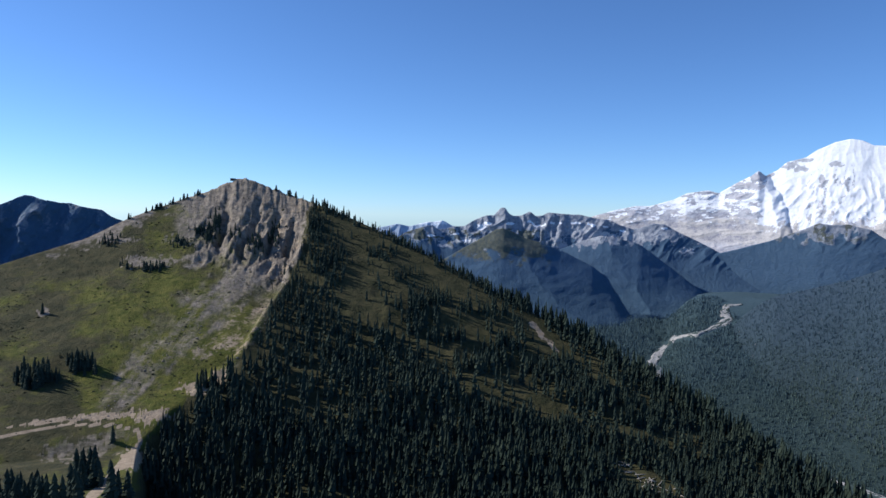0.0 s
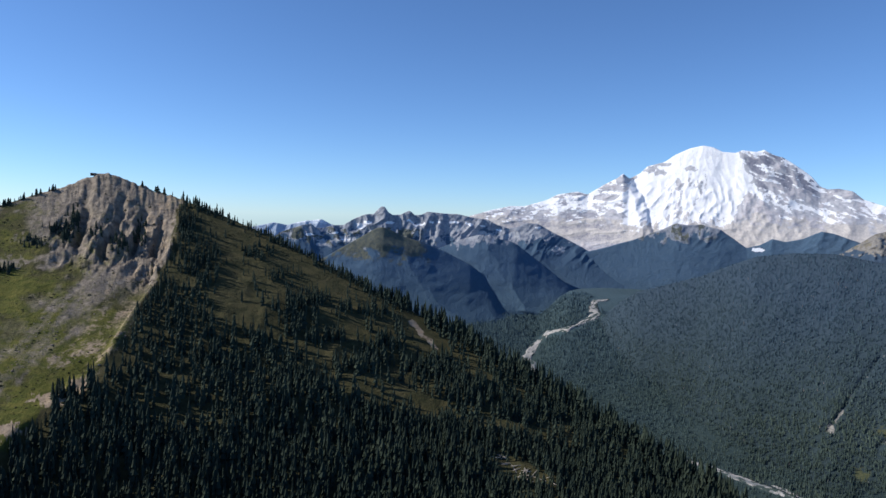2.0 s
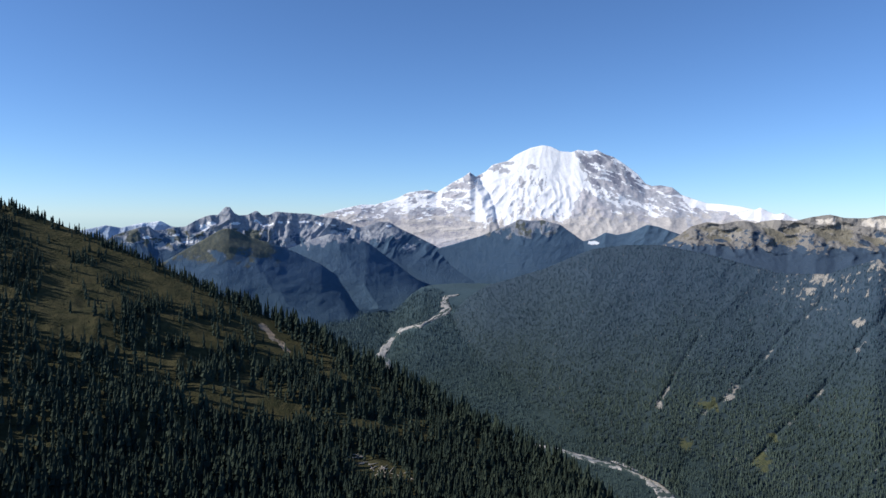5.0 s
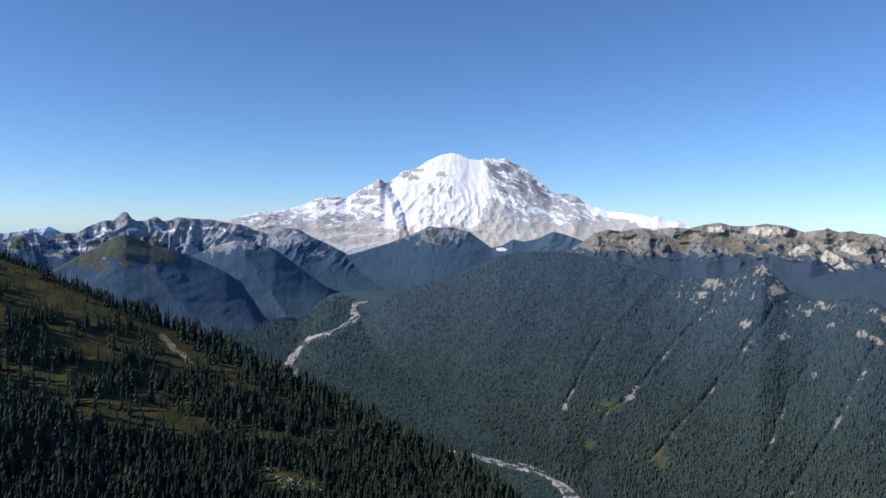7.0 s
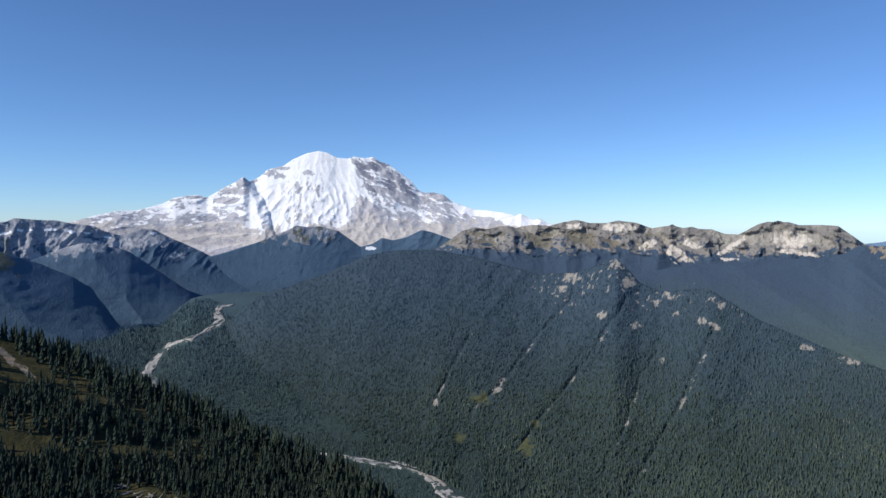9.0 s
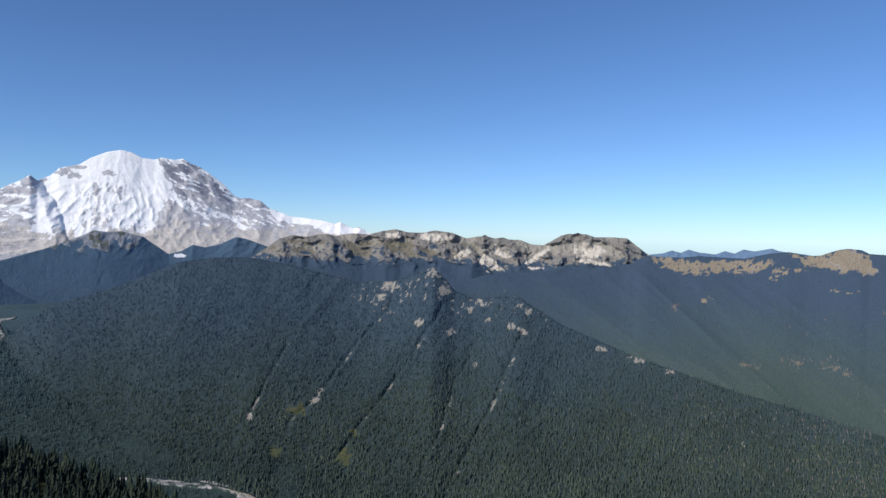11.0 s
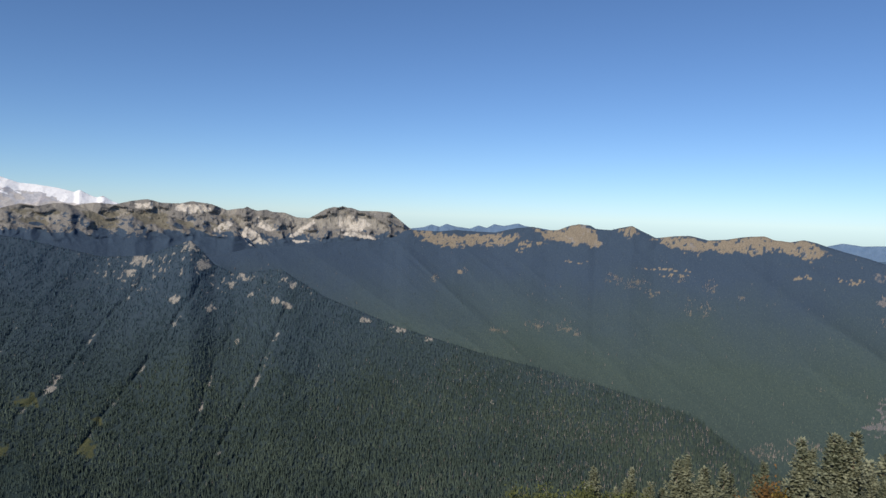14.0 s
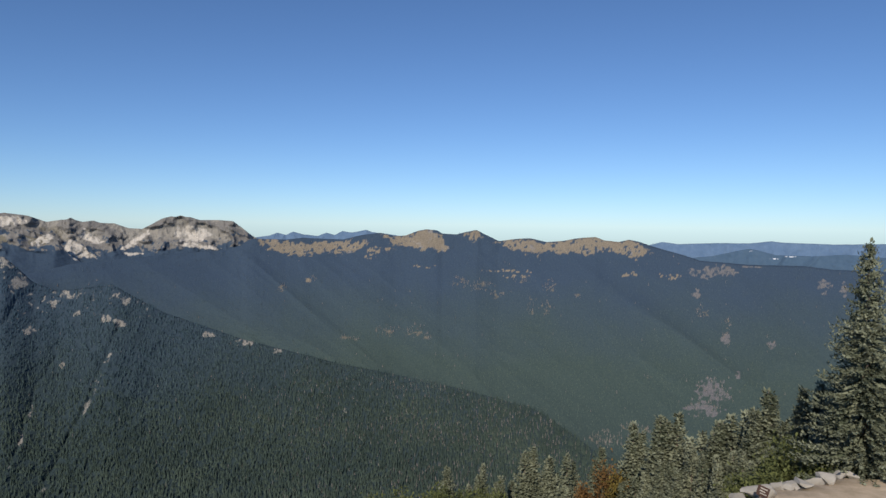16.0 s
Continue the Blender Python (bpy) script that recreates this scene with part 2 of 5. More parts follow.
def far_from(a, e, knots):
    """Degrees from points (a, e) to a line of knots, as the eye sees them."""
    best = np.full(np.shape(a), 1e9)
    for (x0, y0), (x1, y1) in zip(knots[:-1], knots[1:]):
        dx, dy = x1 - x0, y1 - y0
        t = np.clip(((a - x0) * dx + (e - y0) * dy) / (dx * dx + dy * dy), 0, 1)
        best = np.minimum(best, np.hypot(a - x0 - t * dx, e - y0 - t * dy))
    return best


def region(a, e, corners, soft=0.2, rough=0.0, seed=0):
    """1 inside a polygon of directions, 0 outside, with a soft and, by rough, an uneven border."""
    if rough:
        a, e = a + (fbm(a * 2.6, e * 3.2, 5, seed, 0.62) - 0.5) * rough, e + (fbm(a * 2.6 + 40, e * 3.2, 5, seed + 9, 0.62) - 0.5) * rough
    odd = np.zeros(np.shape(a), bool)
    ring = list(zip(corners, corners[1:] + corners[:1]))
    for (x0, y0), (x1, y1) in ring:
        if y0 != y1:
            odd ^= ((y0 > e) != (y1 > e)) & (a < (x1 - x0) * (e - y0) / (y1 - y0) + x0)
    d = far_from(a, e, corners + corners[:1])
    return smooth(-soft, soft, np.where(odd, d, -d))


def blots(a, e, spots, seed=0):
    """Uneven patches, 0 to 1: spots of (a, e, half width, half height)."""
    f = np.zeros(np.shape(a))
    n = (fbm(a * 3.2, e * 4.5, 5, seed, 0.65) - 0.5) * 2.2
    for x, y, w, h in spots:
        f = np.maximum(f, smooth(1.25, 0.7, np.hypot((a - x) / w, (e - y) / h) + n))
    return f


# ---- near hill ----
HILL_SKY = [(-60, -9), (-40, -7), (-32.4, -3.95), (-27.1, -2.1), (-24.3, -0.6), (-20.2, 1.05), (-17.9, 1.85), (-17.0, 2.4), (-16.4, 2.62), (-15.2, 2.6), (-14.5, 2.25), (-13.0, 1.7), (-10.5, 0.9),
            (-3.9, -1.85), (0.8, -4.25), (7.8, -7.9), (16.8, -12.6), (23.1, -15.8), (28.9, -18.6), (33.3, -20.6), (38, -24), (50, -33), (60, -36)]
HILL_D = [(-60, 760), (-33, 790), (-27, 810), (-20, 840), (-16, 850), (-11, 800), (-4, 740), (1, 700), (8, 660), (17, 600), (29, 520), (34, 480), (50, 380), (60, 350)]
CREASE = [(-25, -23.6), (-20, -23.6), (-17.4, -23.2), (-14.0, -19.6), (-11.7, -16.2), (-6.5, -12.9), (-3.0, -11.6), (-0.1, -11.0), (4, -10.5)]
ROAD = [(-33.5, -15.8), (-30.8, -15.46), (-28.3, -15.38), (-25.3, -15.72), (-23.6, -16.3), (-23.4, -17.2), (-24.75, -18.46), (-25.7, -19.5), (-26.85, -20.5)]
SCREE = [(-12.5, -0.3), (-15.53, -4.65), (-20.14, -9.37), (-22.97, -11.76), (-25.3, -14.4)]
SCAR = [(7.33, -8.45), (8.27, -9.55), (9.44, -10.63)]
CLEFTS = [[(-16.7, 2.2), (-17.4, -0.6), (-17.9, -2.2)], [(-13.2, 0.4), (-13.7, -1.2), (-14.1, -2.6)], [(-14.6, 1.0), (-15.4, -1.2), (-16.2, -3.0)], [(-12.0, -0.6), (-12.5, -2.4), (-12.3, -4.2)]]
LOGS = [(14.5, -19.0), (16.47, -19.9), (19.2, -20.8)]


def hill_height(az, d):
    top, ds = tan_d(rounded(az, HILL_SKY, 0.5)), rounded(az, HILL_D, 4)
    u = np.clip((d - 490) / (ds - 490), 0, 1)
    base = -tan_d(15.6) * 490
    near = -np.interp(d, [0, 8, 20, 150, 200, 280, 460, 490], [0, 2.0, tan_d(27) * 20, tan_d(26.5) * 150, tan_d(24) * 200, tan_d(21) * 280, tan_d(17.6) * 460, -base])
    left = np.where(d < 490, near, base + (top * ds - base) * u ** 1.3)
    low = -tan_d(25.0) * 390
    v = np.clip((d - 390) / (ds - 390), 0, 1)
    right = np.where(d < 390, -np.interp(d, [0, 8, 20, 200, 390], [0, 2.0, tan_d(27) * 20, tan_d(28.5) * 200, -low]), low + (top * ds - low) * v ** 1.08)
    edge = along(np.degrees(np.arctan2(left, d)), CREASE)
    side = smooth(-0.5, 0.5, az - edge)
    z = left * (1 - side) + right * side
    over = np.clip(d - ds, 0, None)
    z = z - over * 0.55 - 0.0008 * over ** 2
    x, y = np.sin(np.radians(az)) * d, np.cos(np.radians(az)) * d
    keep = smooth(150, 400, d) * (1 - 0.94 * smooth(0.88, 0.99, d / ds))
    el = np.degrees(np.arctan2(z, d))
    bump = (fbm(x / 70, y / 70, 5, 3) - 0.5) * 13 + (ridged(x / 120 + 0.3, y / 60, 3, 6) - 0.5) * 10 * smooth(2, 5, az - edge)
    bump = bump * (1 - 0.85 * smooth(1.6, 0.6, far_from(az, el, ROAD)))
    nip = (fbm(az * 3.5, d / 25, 4, 29) - 0.5) * 5 * smooth(6.5, 4, np.abs(az + 14.5)) * smooth(0.9, 1.0, d / ds)
    line = az - 0.72 * el
    crag = (ridged(line / 1.7 + 0.4 * fbm(az, el, 2, 12), el / 4, 5, 11, 0.5) - 0.45) * 15 + (ridged(x / 17, y / 25, 4, 13, 0.6) - 0.45) * 11
    crag = crag * smooth(-6.5, -2, el + 0.9 * np.clip(az + 15, 0, 4)) * smooth(7, 3, np.abs(az + 14.3)) * (1 - 0.8 * smooth(0.3, 1.2, az - edge))
    near = np.minimum.reduce([far_from(az + 0.5 * (vnoise(el * 1.5, az * 0, 31) - 0.5), el, c) for c in CLEFTS])
    crag = crag - 13 * smooth(0.45, 0.05, near) * smooth(-0.5, -1.2, az - edge)
    rib = 2.5 * np.exp(-((az - edge) / 0.8) ** 2) * smooth(480, 560, d) * (0.4 + 1.2 * fbm(az, d / 14, 3, 19))
    return EYE + z + (bump + crag + rib) * keep + nip


span = np.concatenate([np.linspace(-58, -34, 50), np.linspace(-34, -8, 440)[1:], np.linspace(-8, 36, 330)[1:], np.linspace(36, 58, 40)[1:]])
na, ns = len(span), 225
AZ, S = np.meshgrid(span, np.linspace(0, 1, ns) ** 1.1, indexing="ij")
D = 150 + (rounded(AZ, HILL_D, 4) * 1.3 - 150) * S
Z = hill_height(AZ, D)
ELV = np.degrees(np.arctan2(Z - EYE, D))
wob = fbm(AZ * 2, ELV * 3, 4, 5) - 0.5
side = smooth(-0.35, 0.35, AZ - along(ELV, CREASE) + wob * 1.0)
rock = smooth(-6.5, -2.2, ELV + (fbm(AZ * 0.9, ELV * 1.4, 4, 8) - 0.5) * 7 + 0.9 * np.clip(AZ + 15, 0, 4) - 0.25 * np.clip(-14 - AZ, 0, 9)) * smooth(8.5, 5, np.abs(AZ + 14.0)) * (1 - side) * 1.15
rock = np.maximum(rock, (0.28 + 1.05 * fbm((AZ - 0.95 * ELV) * 2.2, (AZ + ELV) * 0.3, 4, 66)) * smooth(2.8, 0.3, far_from(AZ, ELV, SCREE) + wob * 1.8 - 0.05 * (ELV + 12)) * (1 - side) * smooth(-15, -11, ELV + 2.0))
rock = np.maximum(rock, 0.5 * smooth(1.7, 0.2, np.abs(AZ - along(ELV, CREASE) + 0.7) + wob * 1.2) * smooth(-14.5, -12.5, ELV))
rock = np.maximum(rock, 0.42 * smooth(4.5, 1.0, np.abs(AZ - along(ELV, CREASE) + 2.6)) * smooth(-14, -10, ELV) * (0.5 + fbm(AZ * 1.5, ELV * 1.5, 4, 58)) * (1 - side))
rock = np.maximum(rock, blots(AZ, ELV, [(-22.5, -3.9, 2.0, 0.5), (-19.5, -2.2, 2.2, 0.45), (-28, -1.9, 1.5, 0.5), (-25, -2.2, 1.2, 0.3), (-29.8, -7.4, 0.4, 0.3)], 15) * 0.75)
top = rounded(AZ, HILL_SKY, 0.5) - ELV
rock = np.maximum(rock, 0.75 * smooth(1.3, 0.1, top + (fbm(AZ * 1.4, ELV * 3, 4, 35) - 0.5) * 2.2) * smooth(-35, -25, AZ) * smooth(-9, -13, AZ))
rock = np.maximum(rock, blots(AZ, ELV, [(-21.6, -8.3, 1.6, 0.9), (-23.3, -9.6, 1.3, 0.8), (-20.3, -6.6, 1.0, 0.5), (-27.5, -17.2, 2.6, 0.8), (-24.8, -16.4, 1.6, 0.5)], 37) * 0.52)
road = smooth(1.0, 0.6, (far_from(AZ, ELV, ROAD) + wob * 0.1) / np.interp(ELV, [-20.5, -17.5, -15.6], [0.42, 0.2, 0.11]))
pale = np.maximum(road, blots(AZ, ELV, [(-29.5, -15.0, 2.4, 0.2), (-25.8, -15.05, 2.8, 0.36), (-22.6, -15.4, 1.5, 0.6), (-23.9, -18.4, 0.9, 0.8), (-19.3, -13.6, 1.3, 0.6), (-17.5, -12.9, 0.9, 0.5)], 23) * 0.8)
pale = np.maximum(pale, smooth(0.30, 0.10, far_from(AZ, ELV, SCAR) + wob * 0.5) * 0.62)
pale = np.maximum(pale, 0.36 * smooth(0.8, 0.2, np.abs(AZ - along(ELV, CREASE) + 0.45) + wob * 1.3) * smooth(-14.8, -13, ELV) * smooth(-4.5, -7, ELV) * (0.6 + 0.8 * fbm(AZ, ELV * 1.5, 3, 59)))
pale = np.maximum(pale, 0.25 * smooth(0.9, 0.3, far_from(AZ, ELV, LOGS) + wob))
pale = np.maximum(pale, 0.44 * smooth(5.5, 0.8, np.abs(AZ - along(ELV, CREASE) + 1.2) + wob * 2.5) * smooth(-14.5, -11, ELV) * (1 - side) * (0.45 + 0.9 * fbm((AZ - 0.95 * ELV) * 1.6, (AZ + ELV) * 0.3, 4, 67)))
dry = blots(AZ, ELV, [(-27, -17.3, 3.2, 1.5)], 27) * 0.5
grass = (1 - side) * (0.08 + 0.95 * fbm(AZ * 0.45, ELV * 0.9, 5, 45, 0.6) + 0.34 * smooth(-3, -10, ELV + 0.15 * (AZ + 20)) - 0.62 * smooth(-20, -31, AZ) * (0.5 + fbm(AZ * 0.3, ELV * 0.6, 3, 46))) * (1 - dry * 0.6)
masks = np.stack([rock, grass * (1 - 0.5 * rock), pale], -1).reshape(-1, 3)
hill = new("hill", mesh_of("hill", xyz(AZ, D, Z).reshape(-1, 3), grid_faces(na, ns), mat_hill, True, masks))
tagged(hill, "steep hill with green meadow, bare summit rock and fir forest", "hill", kind="structure")


# ---- ranges ----
def mountain_range(name, az, crest, foot, d_foot, d_crest, material, cover, relief=40.0, wave=2.0, jag=0.06, slant=0.0, na=500, ns=90, seed=1, power=1.0, stretch=1.8, label="", carve=None, gain=0.5, form=None, soft=0.25):
    """A range round the eye: crest and foot as knots of degrees, distances as knots or numbers. relief: metres by which its spurs stand forward."""
    A, S = np.meshgrid(np.linspace(az[0], az[1], na), np.concatenate([np.linspace(0, 1, ns), 1 + np.linspace(0, 0.6, ns // 5)[1:]]), indexing="ij")
    f = lambda k: rounded(A, k, 3) if isinstance(k, list) else np.full_like(A, float(k))
    df, dc = f(d_foot), f(d_crest)
    ct = rounded(A, crest, soft) + (fbm(A * 2.3, A * 0 + seed, 5, seed, 0.65) - 0.5) * jag * 4
    ft = rounded(A, foot, 1.0)
    up = np.clip(S, 0, 1)
    E = ft + (ct - ft) * up
    D = df + (dc - df) * up ** power
    if form:
        r = form(A, E)
    else:
        u, v = (A - slant * E) / wave, E / (wave * stretch)
        wx, wy = fbm(u * 0.7, v * 0.7, 3, seed + 40) - 0.5, fbm(u * 0.7, v * 0.7, 3, seed + 50) - 0.5
        r = ridged(u + 0.9 * wx, v + 0.9 * wy, 6, seed + 7, gain)
    env = smooth(0, 0.12, up) * (1 - 0.35 * smooth(0.85, 1.0, up))
    D = D - (r - 0.5) * relief * env
    if carve is not None:
        D = D + carve(A, E)
    over = np.clip(S - 1, 0, None)
    D = D + over * (dc - df)
    Z = D * tan_d(E) - over * (dc - df) * 0.8
    c = np.clip(np.stack(np.broadcast_arrays(*cover(A, E, up, r), A)[:-1], -1), 0, 1)
    me = mesh_of(name, xyz(A, D, Z + EYE).reshape(-1, 3), grid_faces(*A.shape), material, True, c.reshape(-1, c.shape[-1]))
    return tagged(new(name, me), label, "mountain", kind="structure"), (A, D, Z + EYE, E, S, c)


SNOW_SKY = [(8, -1.5), (12.07, 0.2), (13.77, 0.71), (15.29, 1.05), (16.38, 1.06), (18.14, 1.59), (19.03, 2.06), (20.6, 2.32), (21.37, 2.1), (22.64, 2.9), (23.55, 3.37), (24.09, 3.79), (24.55, 3.39), (25.37, 3.82), (25.92, 4.37), (27.2, 4.71), (27.89, 5.22), (29.03, 5.74), (29.95, 5.93),
            (30.65, 5.8), (31.34, 5.44), (32.26, 5.36), (32.72, 5.55), (33.64, 5.41), (34.23, 5.55), (34.79, 5.19), (35.47, 4.97), (36.16, 4.52), (36.85, 4.02), (37.4, 3.57), (38.0, 2.84), (38.46, 2.66), (39.13, 2.71), (40.02, 2.53), (40.7, 1.95), (41.46, 1.68), (42.48, 1.33), (43.57, 1.25), (44.87, 1.08), (45.94, 0.82), (46.27, 1.0), (47.0, 0.61), (47.42, 0.48), (47.83, 0.62), (48.46, 0.23), (54, -1.5)]
RIM = [(-2, 36.5), (0.3, 35.2), (2.0, 34.3), (2.9, 33.6), (4.2, 33.0), (5.5, 32.4)]       # where the white face ends against bare rock
CLEFT = [(-1, 26.4), (0.2, 26.0), (1.8, 25.6), (3.2, 24.75), (3.9, 24.3)]                 # the foot of the rock spire's shaded side


def fall_lines(A, E):
    """Coordinates across and down the slopes below the summit."""
    return np.arctan2(A - 30.2, 8.5 - E), np.hypot(A - 30.2, (8.5 - E) * 1.3)


def glacier_streaks(A, E):
    """Noise drawn out along the fall lines below the summit, and level bands on the lower shelf."""
    across, down = fall_lines(A, E)
    w = smooth(25.6, 24.0, A)
    return (fbm(across * 26, down * 1.1, 5, 78, 0.66) - 0.5) * (1 - w) + (fbm(A * 1.3 + E, E * 5.5 - A * 0.5, 5, 76, 0.66) - 0.5) * w


def glacier_form(A, E):
    across, down = fall_lines(A, E)
    w = smooth(26.0, 23.6, A)
    rocky = smooth(-0.5, 1.2, A - along(E, RIM))
    snowy = crags(across * 8, down * 0.6, 5, 10, 0.5) * (0.15 + 0.55 * smooth(4.2, 2.0, E))
    rough = crags(across * 6 + 3, down * 0.4, 6, 15, 0.5)
    low = 0.8 * crags(A * 0.42 - E * 0.3, E * 1.1, 6, 12, 0.52)
    wedge = region(A, E, CLEAVER, 0.35)
    return 0.5 + ((snowy - 0.3) * (1 - rocky) + (rough - 0.45) * 0.85 * rocky) * (1 - w) + (low - 0.4) * w + 0.5 * wedge * crags(across * 9, down * 0.5, 6, 17, 0.5)


CLEAVER = [(33.2, 2.5), (31.7, -0.7), (31.0, -2.5), (37.0, -2.5), (39.5, -0.5), (38.5, 0.25), (35.4, 1.3)]


def glacier_carve(A, E):
    a = A + (fbm(A * 1.5, E * 1.5, 3, 62) - 0.5) * 0.5
    cleft, rim = along(E, CLEFT), along(E, RIM)
    t = np.clip((a - 10) / (cleft - 10), 0, 1) + np.clip((a - cleft) / (rim - cleft), 0, 1) + np.clip((a - rim) / (52 - rim), 0, 1)
    return np.interp(t, [0, 0.55, 0.96, 1.02, 1.9, 2.0, 2.12, 2.35, 3], [30, 8, -40, 4, -58, -62, -52, -50, -100])


def snow_cover(A, E, up, r):
    n = fbm(A * 1.6, E * 2.4, 5, 77, 0.62) - 0.5
    streak = glacier_streaks(A, E)
    rim = along(E, RIM)
    top = along(A, SNOW_SKY) - E
    wedge = region(A, E, CLEAVER, 0.22, 0.9, 91)
    face = smooth(24.2, 24.9, A + 0.5 * n + (4 - E) * 0.1) * smooth(0.35, -0.35, A - rim + n * 1.2 + streak * 1.4) * smooth(-0.9, 0.5, E + n * 1.6 + streak * 2.6 - 0.05 * (A - 28)) * (1 - wedge)
    cracks = smooth(0.02, 0.16, streak + 0.35 * n) * region(A, E, [(27.2, 3.9), (29.8, 4.6), (31.6, 3.4), (32.3, 1.6), (31.5, -0.3), (28.2, -0.2), (26.6, 1.6)], 0.9) * 0.62
    shelf = smooth(24.9, 24.2, A) * smooth(0.1, 0.9, E - 0.045 * (A - 12) + n * 1.8 + streak * 3.4)
    shelf = shelf * (1 - 0.8 * smooth(0.03, 0.15, streak - 0.5 * n))
    low = 0.8 * smooth(0.10, 0.2, streak) * smooth(27, 24, A) * smooth(-0.9, 0.2, E)
    cap = 0.95 * smooth(0.35, 0.1, top + n * 0.7 + streak) * smooth(32.3, 33, A) * smooth(38.4, 37.4, A)
    strip = region(A, E, [(33.3, 3.1), (35.7, 2.2), (39.3, 0.75), (40.5, 0.3), (38.5, 0.1), (35.2, 1.2), (33.1, 2.4)], 0.3) * smooth(-0.02, 0.12, streak + 0.4 * n)
    flecks = 0.8 * smooth(0.14, 0.24, fbm(across_right(A, E) * 2.2, E * 3.2, 5, 83, 0.62) - 0.42) * smooth(rim, rim + 0.6, A) * smooth(0.0, 0.6, E)
    fields = region(A, E, [(40.6, 1.95), (42.5, 1.5), (46, 1.1), (48.7, 0.4), (48.9, -0.1), (47.4, 0.02), (45.4, 0.1), (43.2, 0.75), (41.2, 0.95)], 0.16, 0.6, 93) * smooth(0.30, 0.18, np.abs(streak + 0.1 * n))
    snow = np.maximum.reduce([face * (1 - cracks), shelf, low, cap, strip, flecks, fields])
    bare = blots(A, E, [(24.1, 3.2, 0.5, 0.6), (23.3, 2.7, 0.9, 0.3), (22.9, 1.9, 1.0, 0.25), (24.9, 3.5, 0.3, 0.25), (26.1, 4.15, 0.5, 0.28), (27.0, 4.5, 0.7, 0.14), (26.9, 3.9, 0.45, 0.25), (20.6, 2.1, 0.8, 0.13), (19.2, 1.85, 0.4, 0.12), (29.1, 4.2, 0.5, 0.2), (28.3, 2.9, 0.3, 0.5)], 79)
    # darker blue-grey in the hollows, passed in the grass share
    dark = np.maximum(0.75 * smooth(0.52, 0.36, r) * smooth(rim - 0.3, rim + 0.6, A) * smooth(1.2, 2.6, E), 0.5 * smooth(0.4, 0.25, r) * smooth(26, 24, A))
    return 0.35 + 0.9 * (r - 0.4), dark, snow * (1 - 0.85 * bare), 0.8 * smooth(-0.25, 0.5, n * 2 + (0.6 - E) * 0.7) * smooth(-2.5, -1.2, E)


def across_right(A, E):
    return A + 1.7 * E


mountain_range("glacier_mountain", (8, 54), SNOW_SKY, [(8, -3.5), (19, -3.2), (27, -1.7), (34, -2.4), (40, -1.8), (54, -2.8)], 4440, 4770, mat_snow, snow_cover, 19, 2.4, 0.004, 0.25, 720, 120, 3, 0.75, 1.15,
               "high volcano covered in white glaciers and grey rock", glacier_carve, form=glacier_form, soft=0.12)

CHIMNEY_SKY = [(-12, -3), (-5, -2.3), (-3.79, -1.89), (-3.17, -1.45), (-2.34, -1.14), (-1.51, -0.87), (-0.87, -0.77), (-0.45, -1.1), (0.19, -1.07), (0.84, -0.84), (1.7, -0.82), (2.57, -0.27), (3.45, 0.1), (4.11, 0.11), (4.5, 0.57), (4.72, 0.78), (5.0, 0.76), (5.31, 0.3), (5.67, 0.09), (6.34, 0.15), (6.95, 0.46), (7.12, 0.42), (7.47, 0.12), (8.01, 0.18),
               (8.46, 0.42), (9.51, 0.34), (11.11, 0.28), (12.03, 0.06), (13.42, -0.1), (14.11, -0.46), (15.04, -0.76), (15.7, -0.7), (16.6, -0.3), (17.5, -0.32), (18.6, -0.95), (19.7, -1.45), (21.2, -2.2), (22.6, -3.0), (26, -4.8)]


def chimney_form(A, E):
    w = fbm(A * 0.5, E * 0.6, 3, 27) - 0.5
    lean = np.interp(A, [-4, 5, 12, 20], [0.55, 0.1, -0.35, -0.6])
    return 0.5 + (crags((A + lean * E) * 0.5 + 0.7 * w, E * 0.34 + w, 7, 22, 0.52) - 0.4) * (0.12 + 0.88 * smooth(-3.4, -1.8, E + 0.06 * (A - 8))) * (1 - 0.5 * smooth(13, 15.5, A)) + 0.25 * np.exp(-((A - 4.9) / 0.35) ** 2) * smooth(-0.6, 0.4, E)


